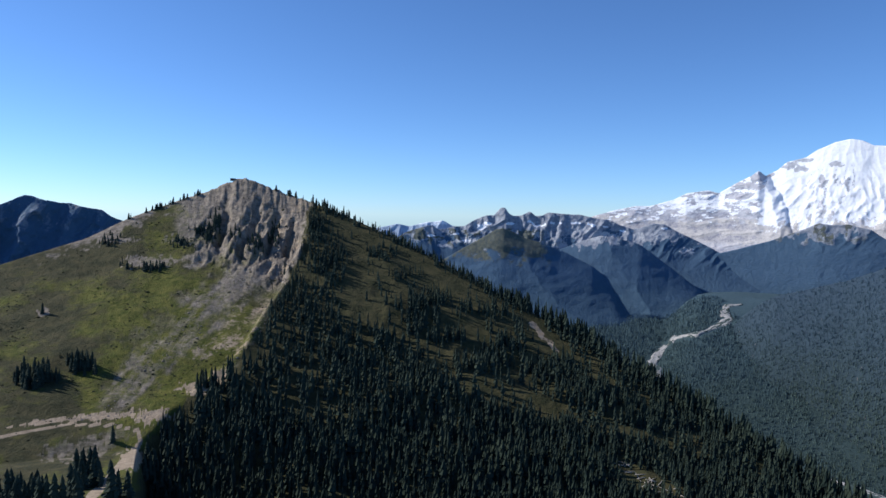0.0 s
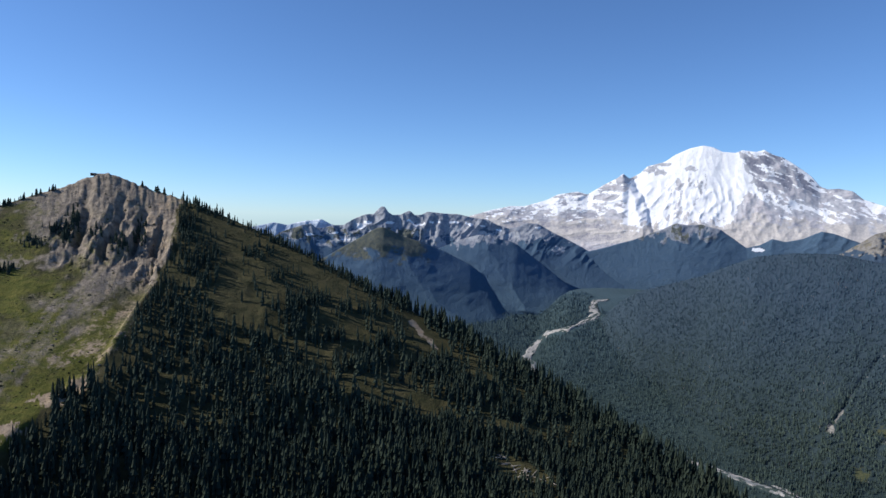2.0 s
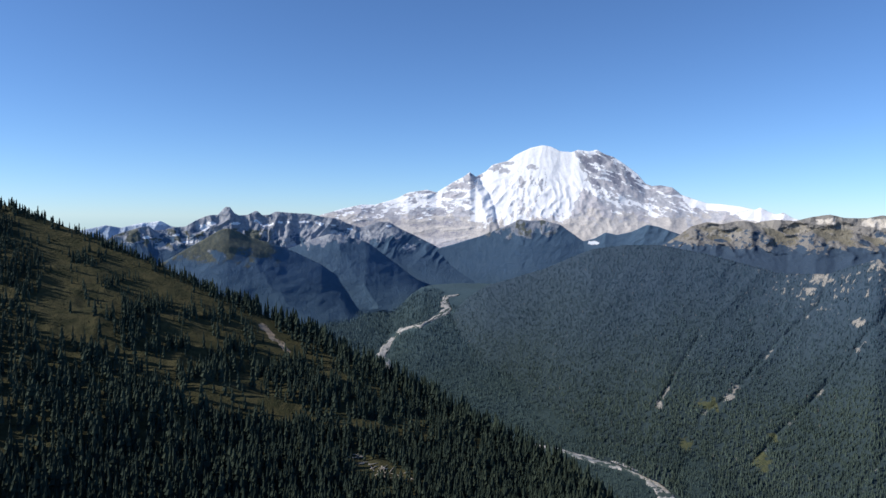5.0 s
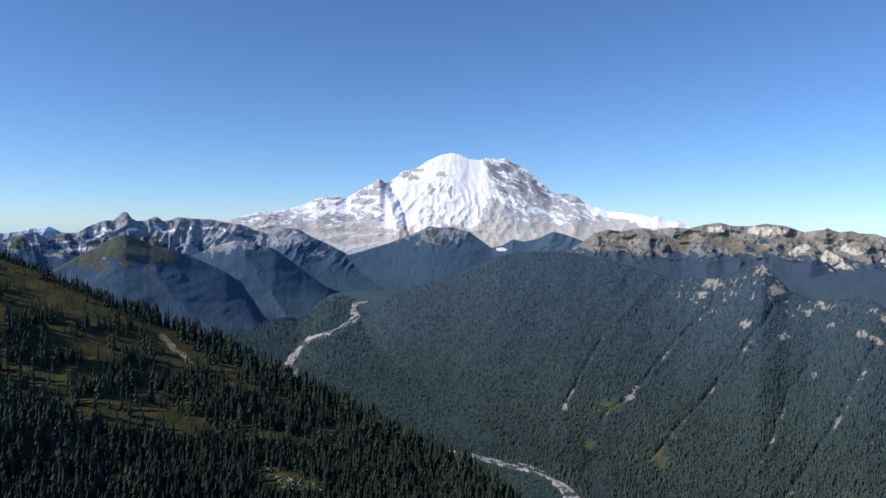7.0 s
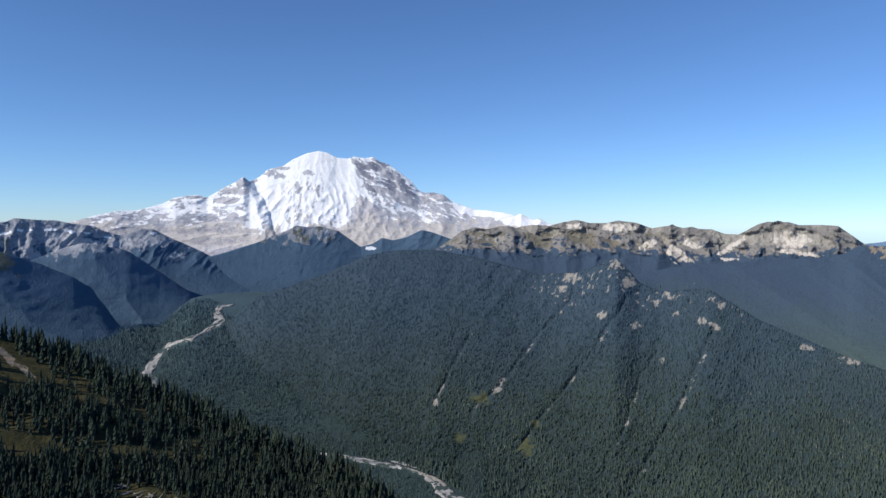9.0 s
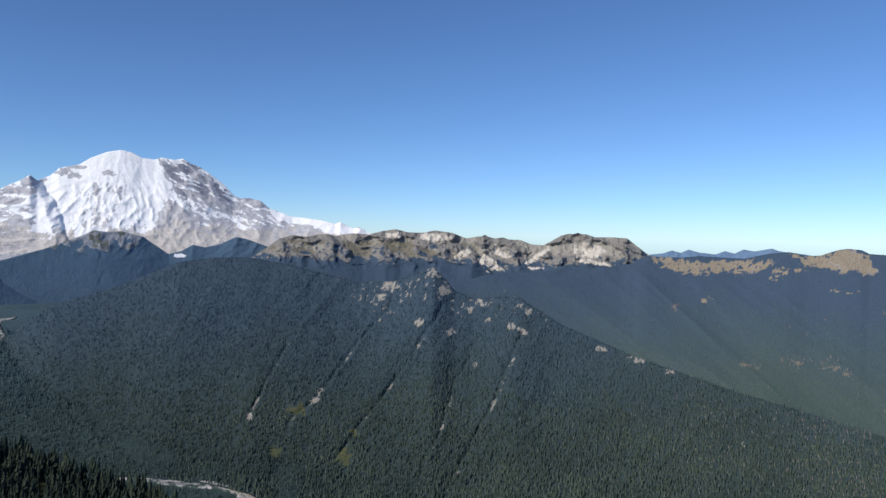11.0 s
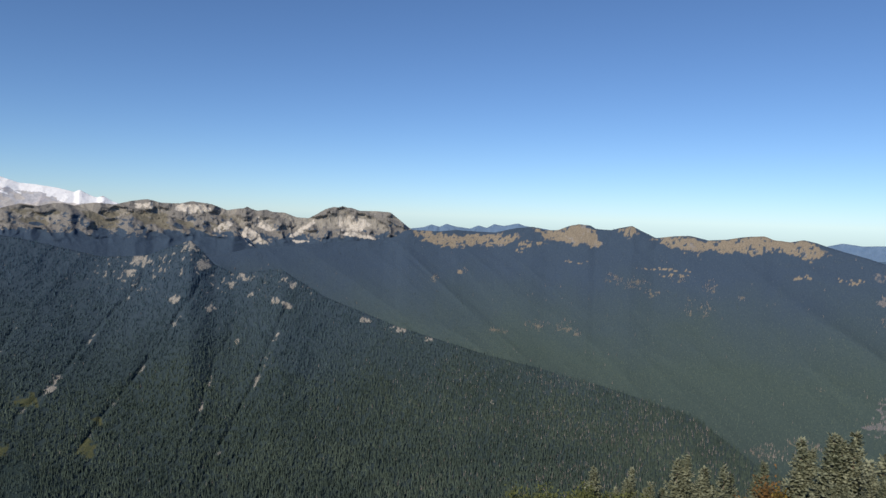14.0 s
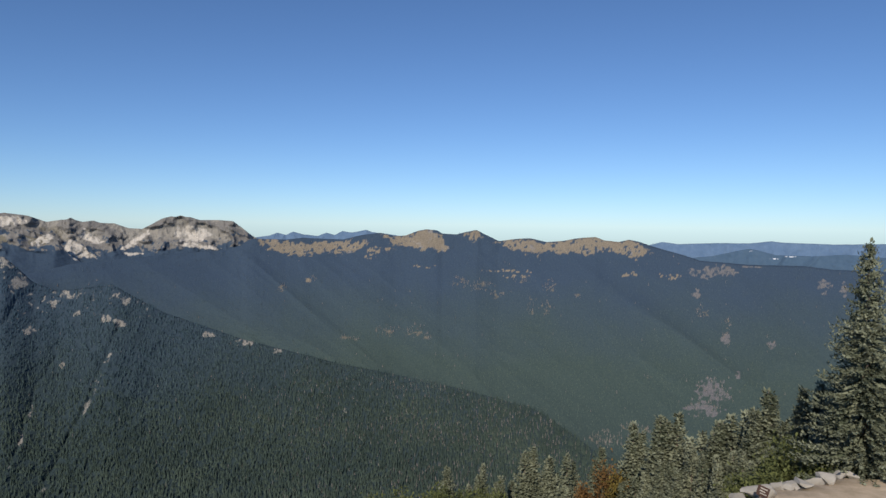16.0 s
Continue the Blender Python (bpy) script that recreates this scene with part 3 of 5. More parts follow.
def chimney_cover(A, E, up, r):
    n = fbm(A * 1.7, E * 2.2, 5, 25, 0.62) - 0.5
    top = along(A, CHIMNEY_SKY) - E
    line = -1.75 + 0.05 * np.clip(A - 12, 0, 8) + 0.5 * np.sin(A * 1.1) * 0.5
    rock = smooth(-0.45, 0.45, E - line + n * 2.6 + (r - 0.5) * 1.6)
    olive = smooth(0.02, 0.14, n + 0.25 * (r - 0.45)) * smooth(-3.0, -2.0, E) * smooth(-0.7, -1.2, E) * smooth(9.5, 7, A)
    band = np.abs(top - np.interp(A, [6.6, 7.5, 8.6, 12.2, 13.4], [0.75, 0.85, 0.82, 0.62, 0.5]) + n * 0.35)
    snow = smooth(0.13, 0.05, band) * smooth(6.5, 7.0, A) * smooth(13.6, 12.9, A) * smooth(-0.10, 0.02, fbm(A * 1.4, E * 0.8, 3, 29) - 0.47)
    snow = np.maximum(snow, blots(A, E, [(-0.9, -1.65, 0.35, 0.12), (1.0, -1.5, 0.3, 0.12), (3.0, -0.9, 0.3, 0.2), (3.6, -0.55, 0.35, 0.12), (1.8, -2.0, 0.5, 0.1), (5.4, -0.55, 0.3, 0.1), (14.4, -0.95, 0.25, 0.1), (0.0, -0.95, 0.2, 0.1), (17.4, -0.65, 0.3, 0.07)], 24))
    scree = np.maximum(blots(A, E, [(9.55, -2.2, 0.6, 0.55), (0.4, -2.35, 0.9, 0.3), (1.9, -1.95, 0.9, 0.25), (12.6, -1.3, 0.7, 0.3), (19.3, -2.5, 0.5, 0.45), (15.4, -1.35, 0.5, 0.4), (17.2, -1.2, 0.5, 0.4), (4.2, -1.2, 0.6, 0.3), (11.2, -0.95, 0.6, 0.25), (7.4, -1.3, 0.5, 0.3), (-2.2, -1.8, 0.5, 0.3)], 28),
                       0.85 * smooth(0.46, 0.30, r) * smooth(-2.3, -1.2, E) * smooth(-0.05, 0.1, n))
    return rock, 0.8 * olive, snow, scree * (0.35 + 0.65 * smooth(-2.8, -2.0, E))


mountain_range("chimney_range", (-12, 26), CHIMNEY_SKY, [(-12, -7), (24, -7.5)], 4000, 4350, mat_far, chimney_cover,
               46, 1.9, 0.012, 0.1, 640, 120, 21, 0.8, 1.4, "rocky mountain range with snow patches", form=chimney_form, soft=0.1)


def spur_form(peak, fall, seed):
    """One nose that runs down from a peak towards the eye, with small side ribs."""
    def form(A, E):
        w = fbm(A * 0.4, E * 0.6, 3, seed) - 0.5
        return 1 - np.abs(A - peak[0] - (peak[1] - E) * fall + w * 2.2) / 7.0 + 0.10 * (crags((A + E * 0.3) * 0.4 + w, E * 0.25, 6, seed + 2, 0.5) - 0.4) * (0.5 + 1.6 * smooth(-3.5, -1.5, E))
    return form


def spur_a_cover(A, E, up, r):
    n = fbm(A * 1.4, E * 1.6, 5, 33, 0.62) - 0.5
    lit = smooth(8.6, 6.6, A + (E + 1.0) * 0.75 + n * 2.5)
    meadow = smooth(-4.3, -1.9, E + n * 4.0) * lit
    return 0.55 * smooth(-2.6, -1.4, E + n * 3) * lit, 0.95 * meadow, 0 * A, 0.75 * smooth(0.04, 0.18, fbm((A + E * 0.8) * 1.8, E * 0.9, 5, 34, 0.6) - 0.5) * smooth(-4.4, -2.4, E) * smooth(5.6, 4.4, A)


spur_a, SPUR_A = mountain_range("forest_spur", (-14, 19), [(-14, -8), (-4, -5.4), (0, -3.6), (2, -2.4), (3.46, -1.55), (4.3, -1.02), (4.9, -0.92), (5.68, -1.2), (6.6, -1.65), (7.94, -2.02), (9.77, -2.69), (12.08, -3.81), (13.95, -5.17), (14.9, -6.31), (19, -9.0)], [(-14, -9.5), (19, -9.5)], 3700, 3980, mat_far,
               spur_a_cover, 62, 5.5, 0.012, 0.1, 480, 100, 31, 1.0, 1.3, "forested spur in shade, its woods coloured blue for haze", form=spur_form((4.9, -0.92), 0.8, 32), soft=0.3)
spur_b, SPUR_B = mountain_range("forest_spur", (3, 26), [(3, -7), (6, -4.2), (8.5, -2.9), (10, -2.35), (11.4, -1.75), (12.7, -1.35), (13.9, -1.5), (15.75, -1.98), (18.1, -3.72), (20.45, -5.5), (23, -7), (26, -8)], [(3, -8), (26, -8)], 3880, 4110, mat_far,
               lambda A, E, up, r: (0.9 * smooth(-2.3, -1.6, E + (fbm(A * 1.8, E * 1.5, 5, 37, 0.62) - 0.5) * 2.2), 0 * A, 0 * A, 0.8 * smooth(0.5, 0.62, fbm(A * 2.2 - E, E * 1.2, 4, 39)) * smooth(-2.4, -1.7, E)), 58, 5.5, 0.012, 0.1, 400, 90, 35, 1.0, 1.3, "wooded mountain spur in shade, coloured blue for haze", form=spur_form((12.9, -1.35), 0.7, 38), soft=0.3)


def moraine_cover(A, E, up, r):
    n = fbm(A * 1.8, E * 1.6, 5, 42, 0.62) - 0.5
    rock = smooth(-1.25, -0.6, E + n * 2.6 + (r - 0.5) * 1.2 - 0.15 * np.abs(A - 28)) * smooth(33.4, 31.8, A)
    return rock, 0.7 * smooth(0.0, 0.12, n) * smooth(-2.0, -1.0, E) * smooth(32, 30, A), blots(A, E, [(34.1, -1.85, 0.45, 0.13)], 4), 0.9 * smooth(0.48, 0.34, r) * rock


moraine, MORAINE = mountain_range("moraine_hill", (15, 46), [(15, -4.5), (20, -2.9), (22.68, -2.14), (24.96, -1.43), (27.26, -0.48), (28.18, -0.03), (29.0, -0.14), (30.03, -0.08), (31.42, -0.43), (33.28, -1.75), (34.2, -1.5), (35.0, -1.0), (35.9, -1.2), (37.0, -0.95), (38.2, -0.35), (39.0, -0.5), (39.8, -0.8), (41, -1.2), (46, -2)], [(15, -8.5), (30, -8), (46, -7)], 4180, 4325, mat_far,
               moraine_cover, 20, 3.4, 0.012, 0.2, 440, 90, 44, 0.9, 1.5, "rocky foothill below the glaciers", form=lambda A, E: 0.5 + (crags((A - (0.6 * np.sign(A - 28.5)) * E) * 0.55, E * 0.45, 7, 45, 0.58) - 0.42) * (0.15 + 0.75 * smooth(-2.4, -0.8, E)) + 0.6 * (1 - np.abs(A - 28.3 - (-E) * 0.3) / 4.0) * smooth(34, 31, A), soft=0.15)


def rocky_form(A, E, seed):
    w = fbm(A * 0.6, E, 3, seed) - 0.5
    return 0.5 + (crags(A * 0.42 + 0.6 * w + 0.25 * E, E * 0.40 + w, 7, seed + 5, 0.5) - 0.42) * (0.10 + 0.9 * smooth(-3.2, -1.2, E))


ROCKY_SKY = [(44, -1.5), (45.98, -0.15), (47.29, 0.11), (48.62, 0.02), (49.72, 0.33), (50.84, 0.5), (51.75, 0.26), (53.11, 0.25), (54.02, 0.46), (55.4, 0.28), (56.56, -0.15), (57.25, -0.03), (57.85, 0.05), (58.07, 0.18), (58.4, 0.0), (58.87, -0.12), (59.56, -0.01), (60.02, -0.18), (60.95, -0.2), (61.89, -0.54), (62.81, -0.6), (63.36, -0.31), (64.17, 0.18), (64.85, 0.38), (65.2, 0.34), (65.54, 0.46), (65.9, 0.36), (66.23, 0.36), (66.92, 0.12), (68.29, 0.16), (69.4, 0.08), (70.1, -0.45), (70.8, -1.0), (71.5, -1.45), (78, -2.6)]
SCREES = [[(58.2, -1.3), (57.6, -2.0), (58.4, -3.0), (59.1, -2.75), (59.9, -2.8), (59.2, -2.1)], [(59.0, -0.6), (60.3, -1.7), (59.6, -1.8), (58.7, -1.2)], [(63.4, -0.5), (61.2, -2.15), (61.9, -2.1), (63.2, -1.2)], [(61.4, -2.3), (62.9, -2.35), (63.0, -2.55), (62.0, -2.6)], [(65.3, -0.2), (66.9, -0.35), (67.9, -0.9), (67.2, -1.5), (65.6, -1.6), (65.0, -1.0)], [(64.9, -1.75), (66.4, -1.55), (68.6, -2.0), (68.2, -2.25), (66.4, -2.05)],
          [(53.0, 0.15), (54.8, 0.3), (55.6, -0.35), (54.0, -0.5), (52.6, -0.2)], [(49.9, 0.2), (51.3, 0.3), (51.2, -0.2), (50.0, -0.3)], [(56.6, -0.9), (57.4, -1.3), (55.7, -1.9), (55.6, -1.6)]]


def rocky_cover(A, E, up, r):
    n = fbm(A * 1.3, E * 2.0, 5, 57, 0.62) - 0.5
    fine = fbm(A * 4.5, E * 5.5, 4, 58, 0.65) - 0.5
    line = np.interp(A, [40, 46, 56, 60, 63, 70, 74], [-1.9, -2.0, -2.0, -2.2, -2.1, -1.7, -2.0])
    rock = smooth(-0.15, 0.15, E - line + n * 1.6 + (r - 0.45) * 0.8)
    woods = 0.7 * smooth(0.05, 0.12, 0.6 * fine + 0.5 * n + 0.25 * (r - 0.45)) * smooth(-0.2, -0.9, E)
    olive = smooth(0.02, 0.10, -n * 0.5 + (0.44 - r) * 0.5) * smooth(-0.2, -0.8, E) * smooth(59, 56, A)
    scree = np.maximum.reduce([region(A, E, p, 0.10, 0.45, 51 + k) for k, p in enumerate(SCREES)])
    gully = smooth(0.40, 0.27, r + 0.25 * fine) * smooth(-1.9, -1.0, E)
    bare = rock * (1 - woods)
    return bare, 0.9 * olive * bare, scree * (0.66 + 1.3 * fine), np.maximum(gully * bare, 0.8 * smooth(0.5, 0.7, scree))


rocky, ROCKY = mountain_range("rocky_range", (44, 78), ROCKY_SKY, [(44, -6), (50, -7), (60, -9), (78, -12)], 3850, 4330, mat_rocky, rocky_cover, 84, 1.5, 0.010, 0.1, 680, 112, 51, 0.85, 1.0, "bare rocky range with pale scree", form=lambda A, E: rocky_form(A, E, 3) - 0.35 * np.exp(-(((A - 66.3) / 1.5) ** 2 + ((E + 0.8) / 0.9) ** 2)), soft=0.1)
olive, OLIVE = mountain_range("olive_ridge", (36, 74), [(36, -3.4), (38.4, -2.6), (39.31, -2.0), (40.51, -1.19), (41.53, -0.42), (42.56, -0.12), (43.62, -0.27), (44.68, 0.0), (45.55, -0.05), (46.86, -0.44), (48.2, -0.99), (49.2, -0.95), (49.97, -0.5), (51.33, -1.1), (52.22, -0.7), (53.6, -1.16), (54.51, -0.85), (55.9, -1.3), (57.0, -1.2), (58, -2.5), (60, -3.9), (62, -4.9), (66, -6.7), (70, -8.9), (74, -11.5)],
               [(36, -5), (50, -7), (58, -9), (64, -10.5), (74, -13)], 3800, [(36, 4130), (56, 4130), (74, 3950)], mat_rocky, rocky_cover, 66, 1.7, 0.010, 0.1, 500, 100, 55, 0.85, 1.0, "olive slopes with outcrops below the rocky range", form=lambda A, E: rocky_form(A, E, 9), soft=0.15)

MEADOW_SKY = [(54, -4.2), (56, -3.7), (58, -3.2), (60, -2.95), (63, -2.7), (66, -2.4), (69, -2.15), (70.0, -1.8), (70.5, -1.4), (71.0, -1.26), (71.68, -1.3), (73.46, -1.33), (74.81, -1.18), (76.63, -1.26), (78, -1.29), (78.92, -1.05), (79.84, -0.85), (80.99, -0.7), (82.15, -0.96), (83.07, -0.9), (83.99, -0.52), (84.68, -0.38), (85.61, -0.46), (86.07, -0.73), (87.23, -0.76), (88.14, -0.51), (88.83, -0.37), (89.52, -0.73), (90.67, -1.26), (91.35, -1.16), (92.25, -1.05), (93.15, -0.99),
              (93.6, -1.07), (94.5, -1.29), (95.82, -1.17), (96.7, -0.98), (97.57, -0.87), (98.43, -0.81), (99.08, -1.07), (100.15, -1.18), (100.99, -0.99), (101.83, -1.15), (102.66, -1.44), (103.9, -1.8), (105.11, -2.11), (106.32, -2.5), (109.76, -2.7), (113.35, -2.66), (115.4, -2.85), (130, -3)]
# open ground on the range: along the crest, and small patches among the woods
OPEN = [[(71.2, -1.3), (72.6, -2.3), (74.4, -2.7), (76.2, -2.35), (78.0, -2.5), (79.6, -1.9), (80.4, -1.2), (78.5, -1.5), (76.0, -1.7), (73.0, -1.5)], [(81.2, -0.9), (82.0, -1.8), (84.0, -1.9), (85.3, -2.1), (86.6, -2.2), (86.0, -0.9), (84.6, -0.3), (83.4, -0.7)], [(87.6, -0.7), (88.9, -0.3), (89.4, -1.0), (88.4, -1.2)], [(90.3, -1.3), (91.8, -1.9), (93.6, -2.4), (95.2, -2.0), (97.6, -2.2), (99.6, -2.0), (101.6, -2.5), (102.8, -2.0), (101, -0.9), (98.4, -0.7), (96.5, -0.9), (94.4, -1.4), (92.5, -1.0)]]
TAN = [(80.2, -2.6, 0.5, 0.3), (80.8, -2.1, 0.9, 0.25), (75.2, -4.6, 0.3, 0.25), (84.5, -3.36, 0.8, 0.14), (91.4, -3.7, 1.6, 0.12), (92.3, -4.1, 1.0, 0.15), (101.0, -3.7, 0.9, 0.22), (104.3, -3.8, 0.9, 0.2)]
GREY = [(107, -3.4, 0.8, 0.5), (105.8, -3.4, 0.5, 0.4), (108.3, -3.2, 0.6, 0.45), (114.8, -3.95, 0.5, 0.65), (116, -4.4, 0.3, 0.5), (110, -2.85, 1.2, 0.08), (106, -5.1, 0.35, 0.4), (107.6, -12.3, 1.2, 0.9), (106.8, -13.6, 1.2, 0.6), (108.3, -8.4, 0.35, 0.5), (111.4, -8.6, 0.35, 0.4), (109.2, -11, 0.25, 0.3)]
STANDS = [(87.6, -4.7, 0.9, 0.3), (89.2, -5.0, 1.0, 0.45), (90.6, -5.5, 0.7, 0.4), (92.6, -4.5, 0.8, 0.25), (94.8, -4.8, 0.5, 0.5), (93.3, -6.6, 0.25, 0.8), (94.6, -6.6, 0.5, 0.5), (83.8, -8.7, 0.7, 0.5), (81.6, -8.7, 0.9, 0.4), (84.8, -9.0, 0.4, 0.3), (78.5, -9.3, 0.8, 0.3), (102.7, -11.6, 0.3, 0.2), (73.1, -5.2, 0.3, 0.3), (75.6, -4.5, 0.3, 0.3), (106.6, -6.4, 0.4, 0.5), (108.3, -7.2, 0.3, 0.5), (99.6, -16.6, 1.6, 0.5), (102, -15.6, 1.2, 0.4), (97, -5.6, 0.4, 0.3)]


def meadow_cover(A, E, up, r):
    fine = fbm(A * 4.5, E * 6, 5, 65, 0.65) - 0.5
    n = fbm(A * 1.2, E * 1.6, 5, 66, 0.62) - 0.5
    crest = np.maximum.reduce([region(A, E, p, 0.22, 1.0, 60 + k) for k, p in enumerate(OPEN)])
    woods = smooth(0.06, 0.14, fine + 0.35 * n)
    tan = np.maximum(1.2 * crest * (1 - 0.85 * woods), blots(A, E, TAN, 67) * smooth(-0.10, 0.08, fine))
    bare = np.maximum(region(A, E, [(84.0, -0.5), (83.4, -1.5), (84.6, -1.9), (86.8, -2.0), (86.0, -1.2), (85.3, -0.45)], 0.2, 0.8, 68) * (0.75 + 1.5 * np.abs(fine)), 0.7 * smooth(0.08, 0.2, n) * crest)
    return bare, tan, blots(A, E, GREY, 69) * (0.62 + 1.4 * fine), 0.55 * blots(A, E, STANDS, 70) * smooth(-0.02, 0.1, fine)


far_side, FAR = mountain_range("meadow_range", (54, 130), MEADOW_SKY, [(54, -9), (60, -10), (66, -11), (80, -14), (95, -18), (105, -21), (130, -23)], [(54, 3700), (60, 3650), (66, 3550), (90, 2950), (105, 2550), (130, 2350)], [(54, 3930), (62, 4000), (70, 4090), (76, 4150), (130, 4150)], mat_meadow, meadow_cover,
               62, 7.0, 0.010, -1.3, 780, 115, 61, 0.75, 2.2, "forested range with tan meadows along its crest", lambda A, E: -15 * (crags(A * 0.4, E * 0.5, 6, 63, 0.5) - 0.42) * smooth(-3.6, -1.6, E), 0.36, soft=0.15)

GULLIES = [[(50.6, -4.9), (50.14, -6.06), (47.61, -8.95), (45.77, -11.51), (44.15, -13.36), (42.34, -14.9)], [(54.6, -5.6), (54.38, -6.22), (51.61, -10.73), (49.9, -12.89), (48.22, -14.99), (45.74, -18.18)], [(57.01, -9.8), (56.13, -11.15), (55.29, -13.37), (54.68, -15.54), (53.2, -18.49)], [(61.32, -7.65), (60.03, -10.64), (58.54, -14.22), (57.24, -16.62), (55.5, -19.36)], [(42.19, -8.87), (40.28, -12.14), (38.97, -14.5)]]
CLEARINGS = [(50.52, -4.15, 0.75, 0.5), (49.7, -5.1, 0.4, 0.3), (54.78, -4.4, 0.6, 0.6), (53.83, -2.96, 0.5, 0.4), (57.78, -5.4, 0.6, 0.35), (56.88, -5.94, 0.4, 0.2), (58.51, -6.82, 0.5, 0.2), (55.34, -7.79, 0.5, 0.25), (52.84, -7.2, 0.4, 0.45), (61.72, -6.0, 0.35, 0.35), (60.4, -7.2, 0.4, 0.3), (61.3, -7.6, 0.5, 0.3), (67.62, -8.75, 0.5, 0.28), (70.4, -9.4, 0.8, 0.42), (72.9, -10.2, 0.5, 0.25), (44.75, -12.75, 0.35, 0.5), (44.3, -13.2, 0.3, 0.3), (39.35, -14.3, 0.4, 0.4), (57.5, -10.45, 0.3, 0.3), (54.9, -15.3, 0.18, 0.4), (78.25, -14.86, 0.25, 0.25), (61.0, -4.75, 0.7, 0.15), (59.1, -4.37, 0.3, 0.12), (47.6, -15.8, 0.3, 0.2)]
MEADOWS = [(43.0, -14.0, 0.9, 0.5), (46.8, -17.6, 0.6, 0.7), (47.5, -15.8, 0.4, 0.3), (41.5, -17, 0.5, 0.5)]


def gully_cut(A, E):
    near = np.minimum.reduce([far_from(A + (fbm(A, E, 2, 5) - 0.5) * 0.35, E, g) for g in GULLIES])
    return 13 * smooth(0.20, 0.03, near) * (0.4 + 1.0 * fbm(A * 0.8, E * 0.8, 3, 6))


def side_cover(A, E, up, r):
    edge = np.minimum.reduce([far_from(A - 0.25, E - 0.10, g) for g in GULLIES])
    crumbs = smooth(0.60, 0.68, fbm(A * 4.5, E * 5.5, 4, 74, 0.6)) * 0.8 * smooth(-8.0, -4.5, E + (fbm(A * 0.6, E, 3, 75) - 0.5) * 4) * smooth(44, 49, A) * smooth(72, 62, A)
    pale = np.maximum(blots(A, E, [(x, y, w * 0.85, h * 0.85) for x, y, w, h in CLEARINGS], 72) * (0.4 + 0.75 * smooth(0.36, 0.56, fbm(A * 7, E * 8, 3, 8))), 0.6 * smooth(0.12, 0.03, edge + (fbm(A * 3, E * 3, 3, 9) - 0.5) * 0.6) * smooth(0.50, 0.62, fbm(A * 0.9, E * 0.9, 3, 16)))
    return np.maximum(crumbs, pale), 0.8 * blots(A, E, MEADOWS, 73), 0 * A


def side_form(A, E):
    """Long straight ribs that run down the fall line, faint below the wooded shoulder."""
    line = (A - 0.72 * E) / 2.4
    w = fbm(A * 0.25, E * 0.3, 3, 46) - 0.5
    return 0.5 + (ridged(line + 0.8 * w, E / 15 + w, 5, 47, 0.48) - 0.45) * (0.14 + 0.22 * smooth(41, 48, A + 0.5 * (E + 8))) + 0.3 * (fbm(line * 0.5, E / 9, 4, 48) - 0.5)


mid, MID = mountain_range("forest_mountain", (15, 112), [(15, -14.5), (17, -12.5), (18.5, -10.9), (21, -9.1), (22.6, -8.05), (23.4, -7.1), (24.4, -6.2), (25.5, -5.5), (30, -4.1), (34, -2.35), (36.5, -2.0), (39.2, -1.95), (42.8, -2.6), (47.9, -3.9), (50.8, -3.75), (52.5, -3.1), (53.9, -2.55), (54.8, -3.4), (55.7, -4.4), (57.2, -5.1), (60.8, -4.75), (64.3, -6.9), (70.2, -9.2), (77.7, -11.25), (87, -13.1), (94, -14.7), (98.5, -17.4), (105, -20), (112, -22)],
               [(15, -15.5), (22, -16), (31, -18.0), (36, -18.9), (39.5, -19.9), (42, -21.2), (55, -24), (112, -25.5)], [(15, 2740), (22, 2700), (31, 2490), (36, 2420), (42, 2220), (55, 2080), (112, 1950)], [(15, 2950), (18.5, 3300), (23, 3600), (40, 3500), (54, 3300), (70, 3000), (98, 2450), (112, 2250)], mat_right,
               side_cover, 58, 3.6, 0.02, 0.72, 720, 105, 71, 0.85, 3.2, "long mountainside covered in dense conifer forest", gully_cut, form=side_form)


def dark_form(A, E):
    return 0.5 + (crags(A * 0.4 - E * 0.2, E * 0.3, 7, 85, 0.5) - 0.42)


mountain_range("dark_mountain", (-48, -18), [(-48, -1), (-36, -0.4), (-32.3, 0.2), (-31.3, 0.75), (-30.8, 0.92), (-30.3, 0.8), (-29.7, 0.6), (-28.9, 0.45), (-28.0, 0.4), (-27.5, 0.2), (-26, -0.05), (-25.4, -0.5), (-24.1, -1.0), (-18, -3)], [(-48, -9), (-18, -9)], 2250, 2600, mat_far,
               lambda A, E, up, r: (0.42 * smooth(0.42, 0.6, r) * smooth(-4.5, -1, E), 0.25 * smooth(-3, 0, E), 0 * A, 0.3 * smooth(0.38, 0.26, r) * smooth(-3.5, -1, E)), 66, 2.0, 0.03, 0.4, 420, 110, 81, 0.9, 1.5, "dark wooded mountain in shade, woods tinted blue for haze", form=dark_form, soft=0.15)
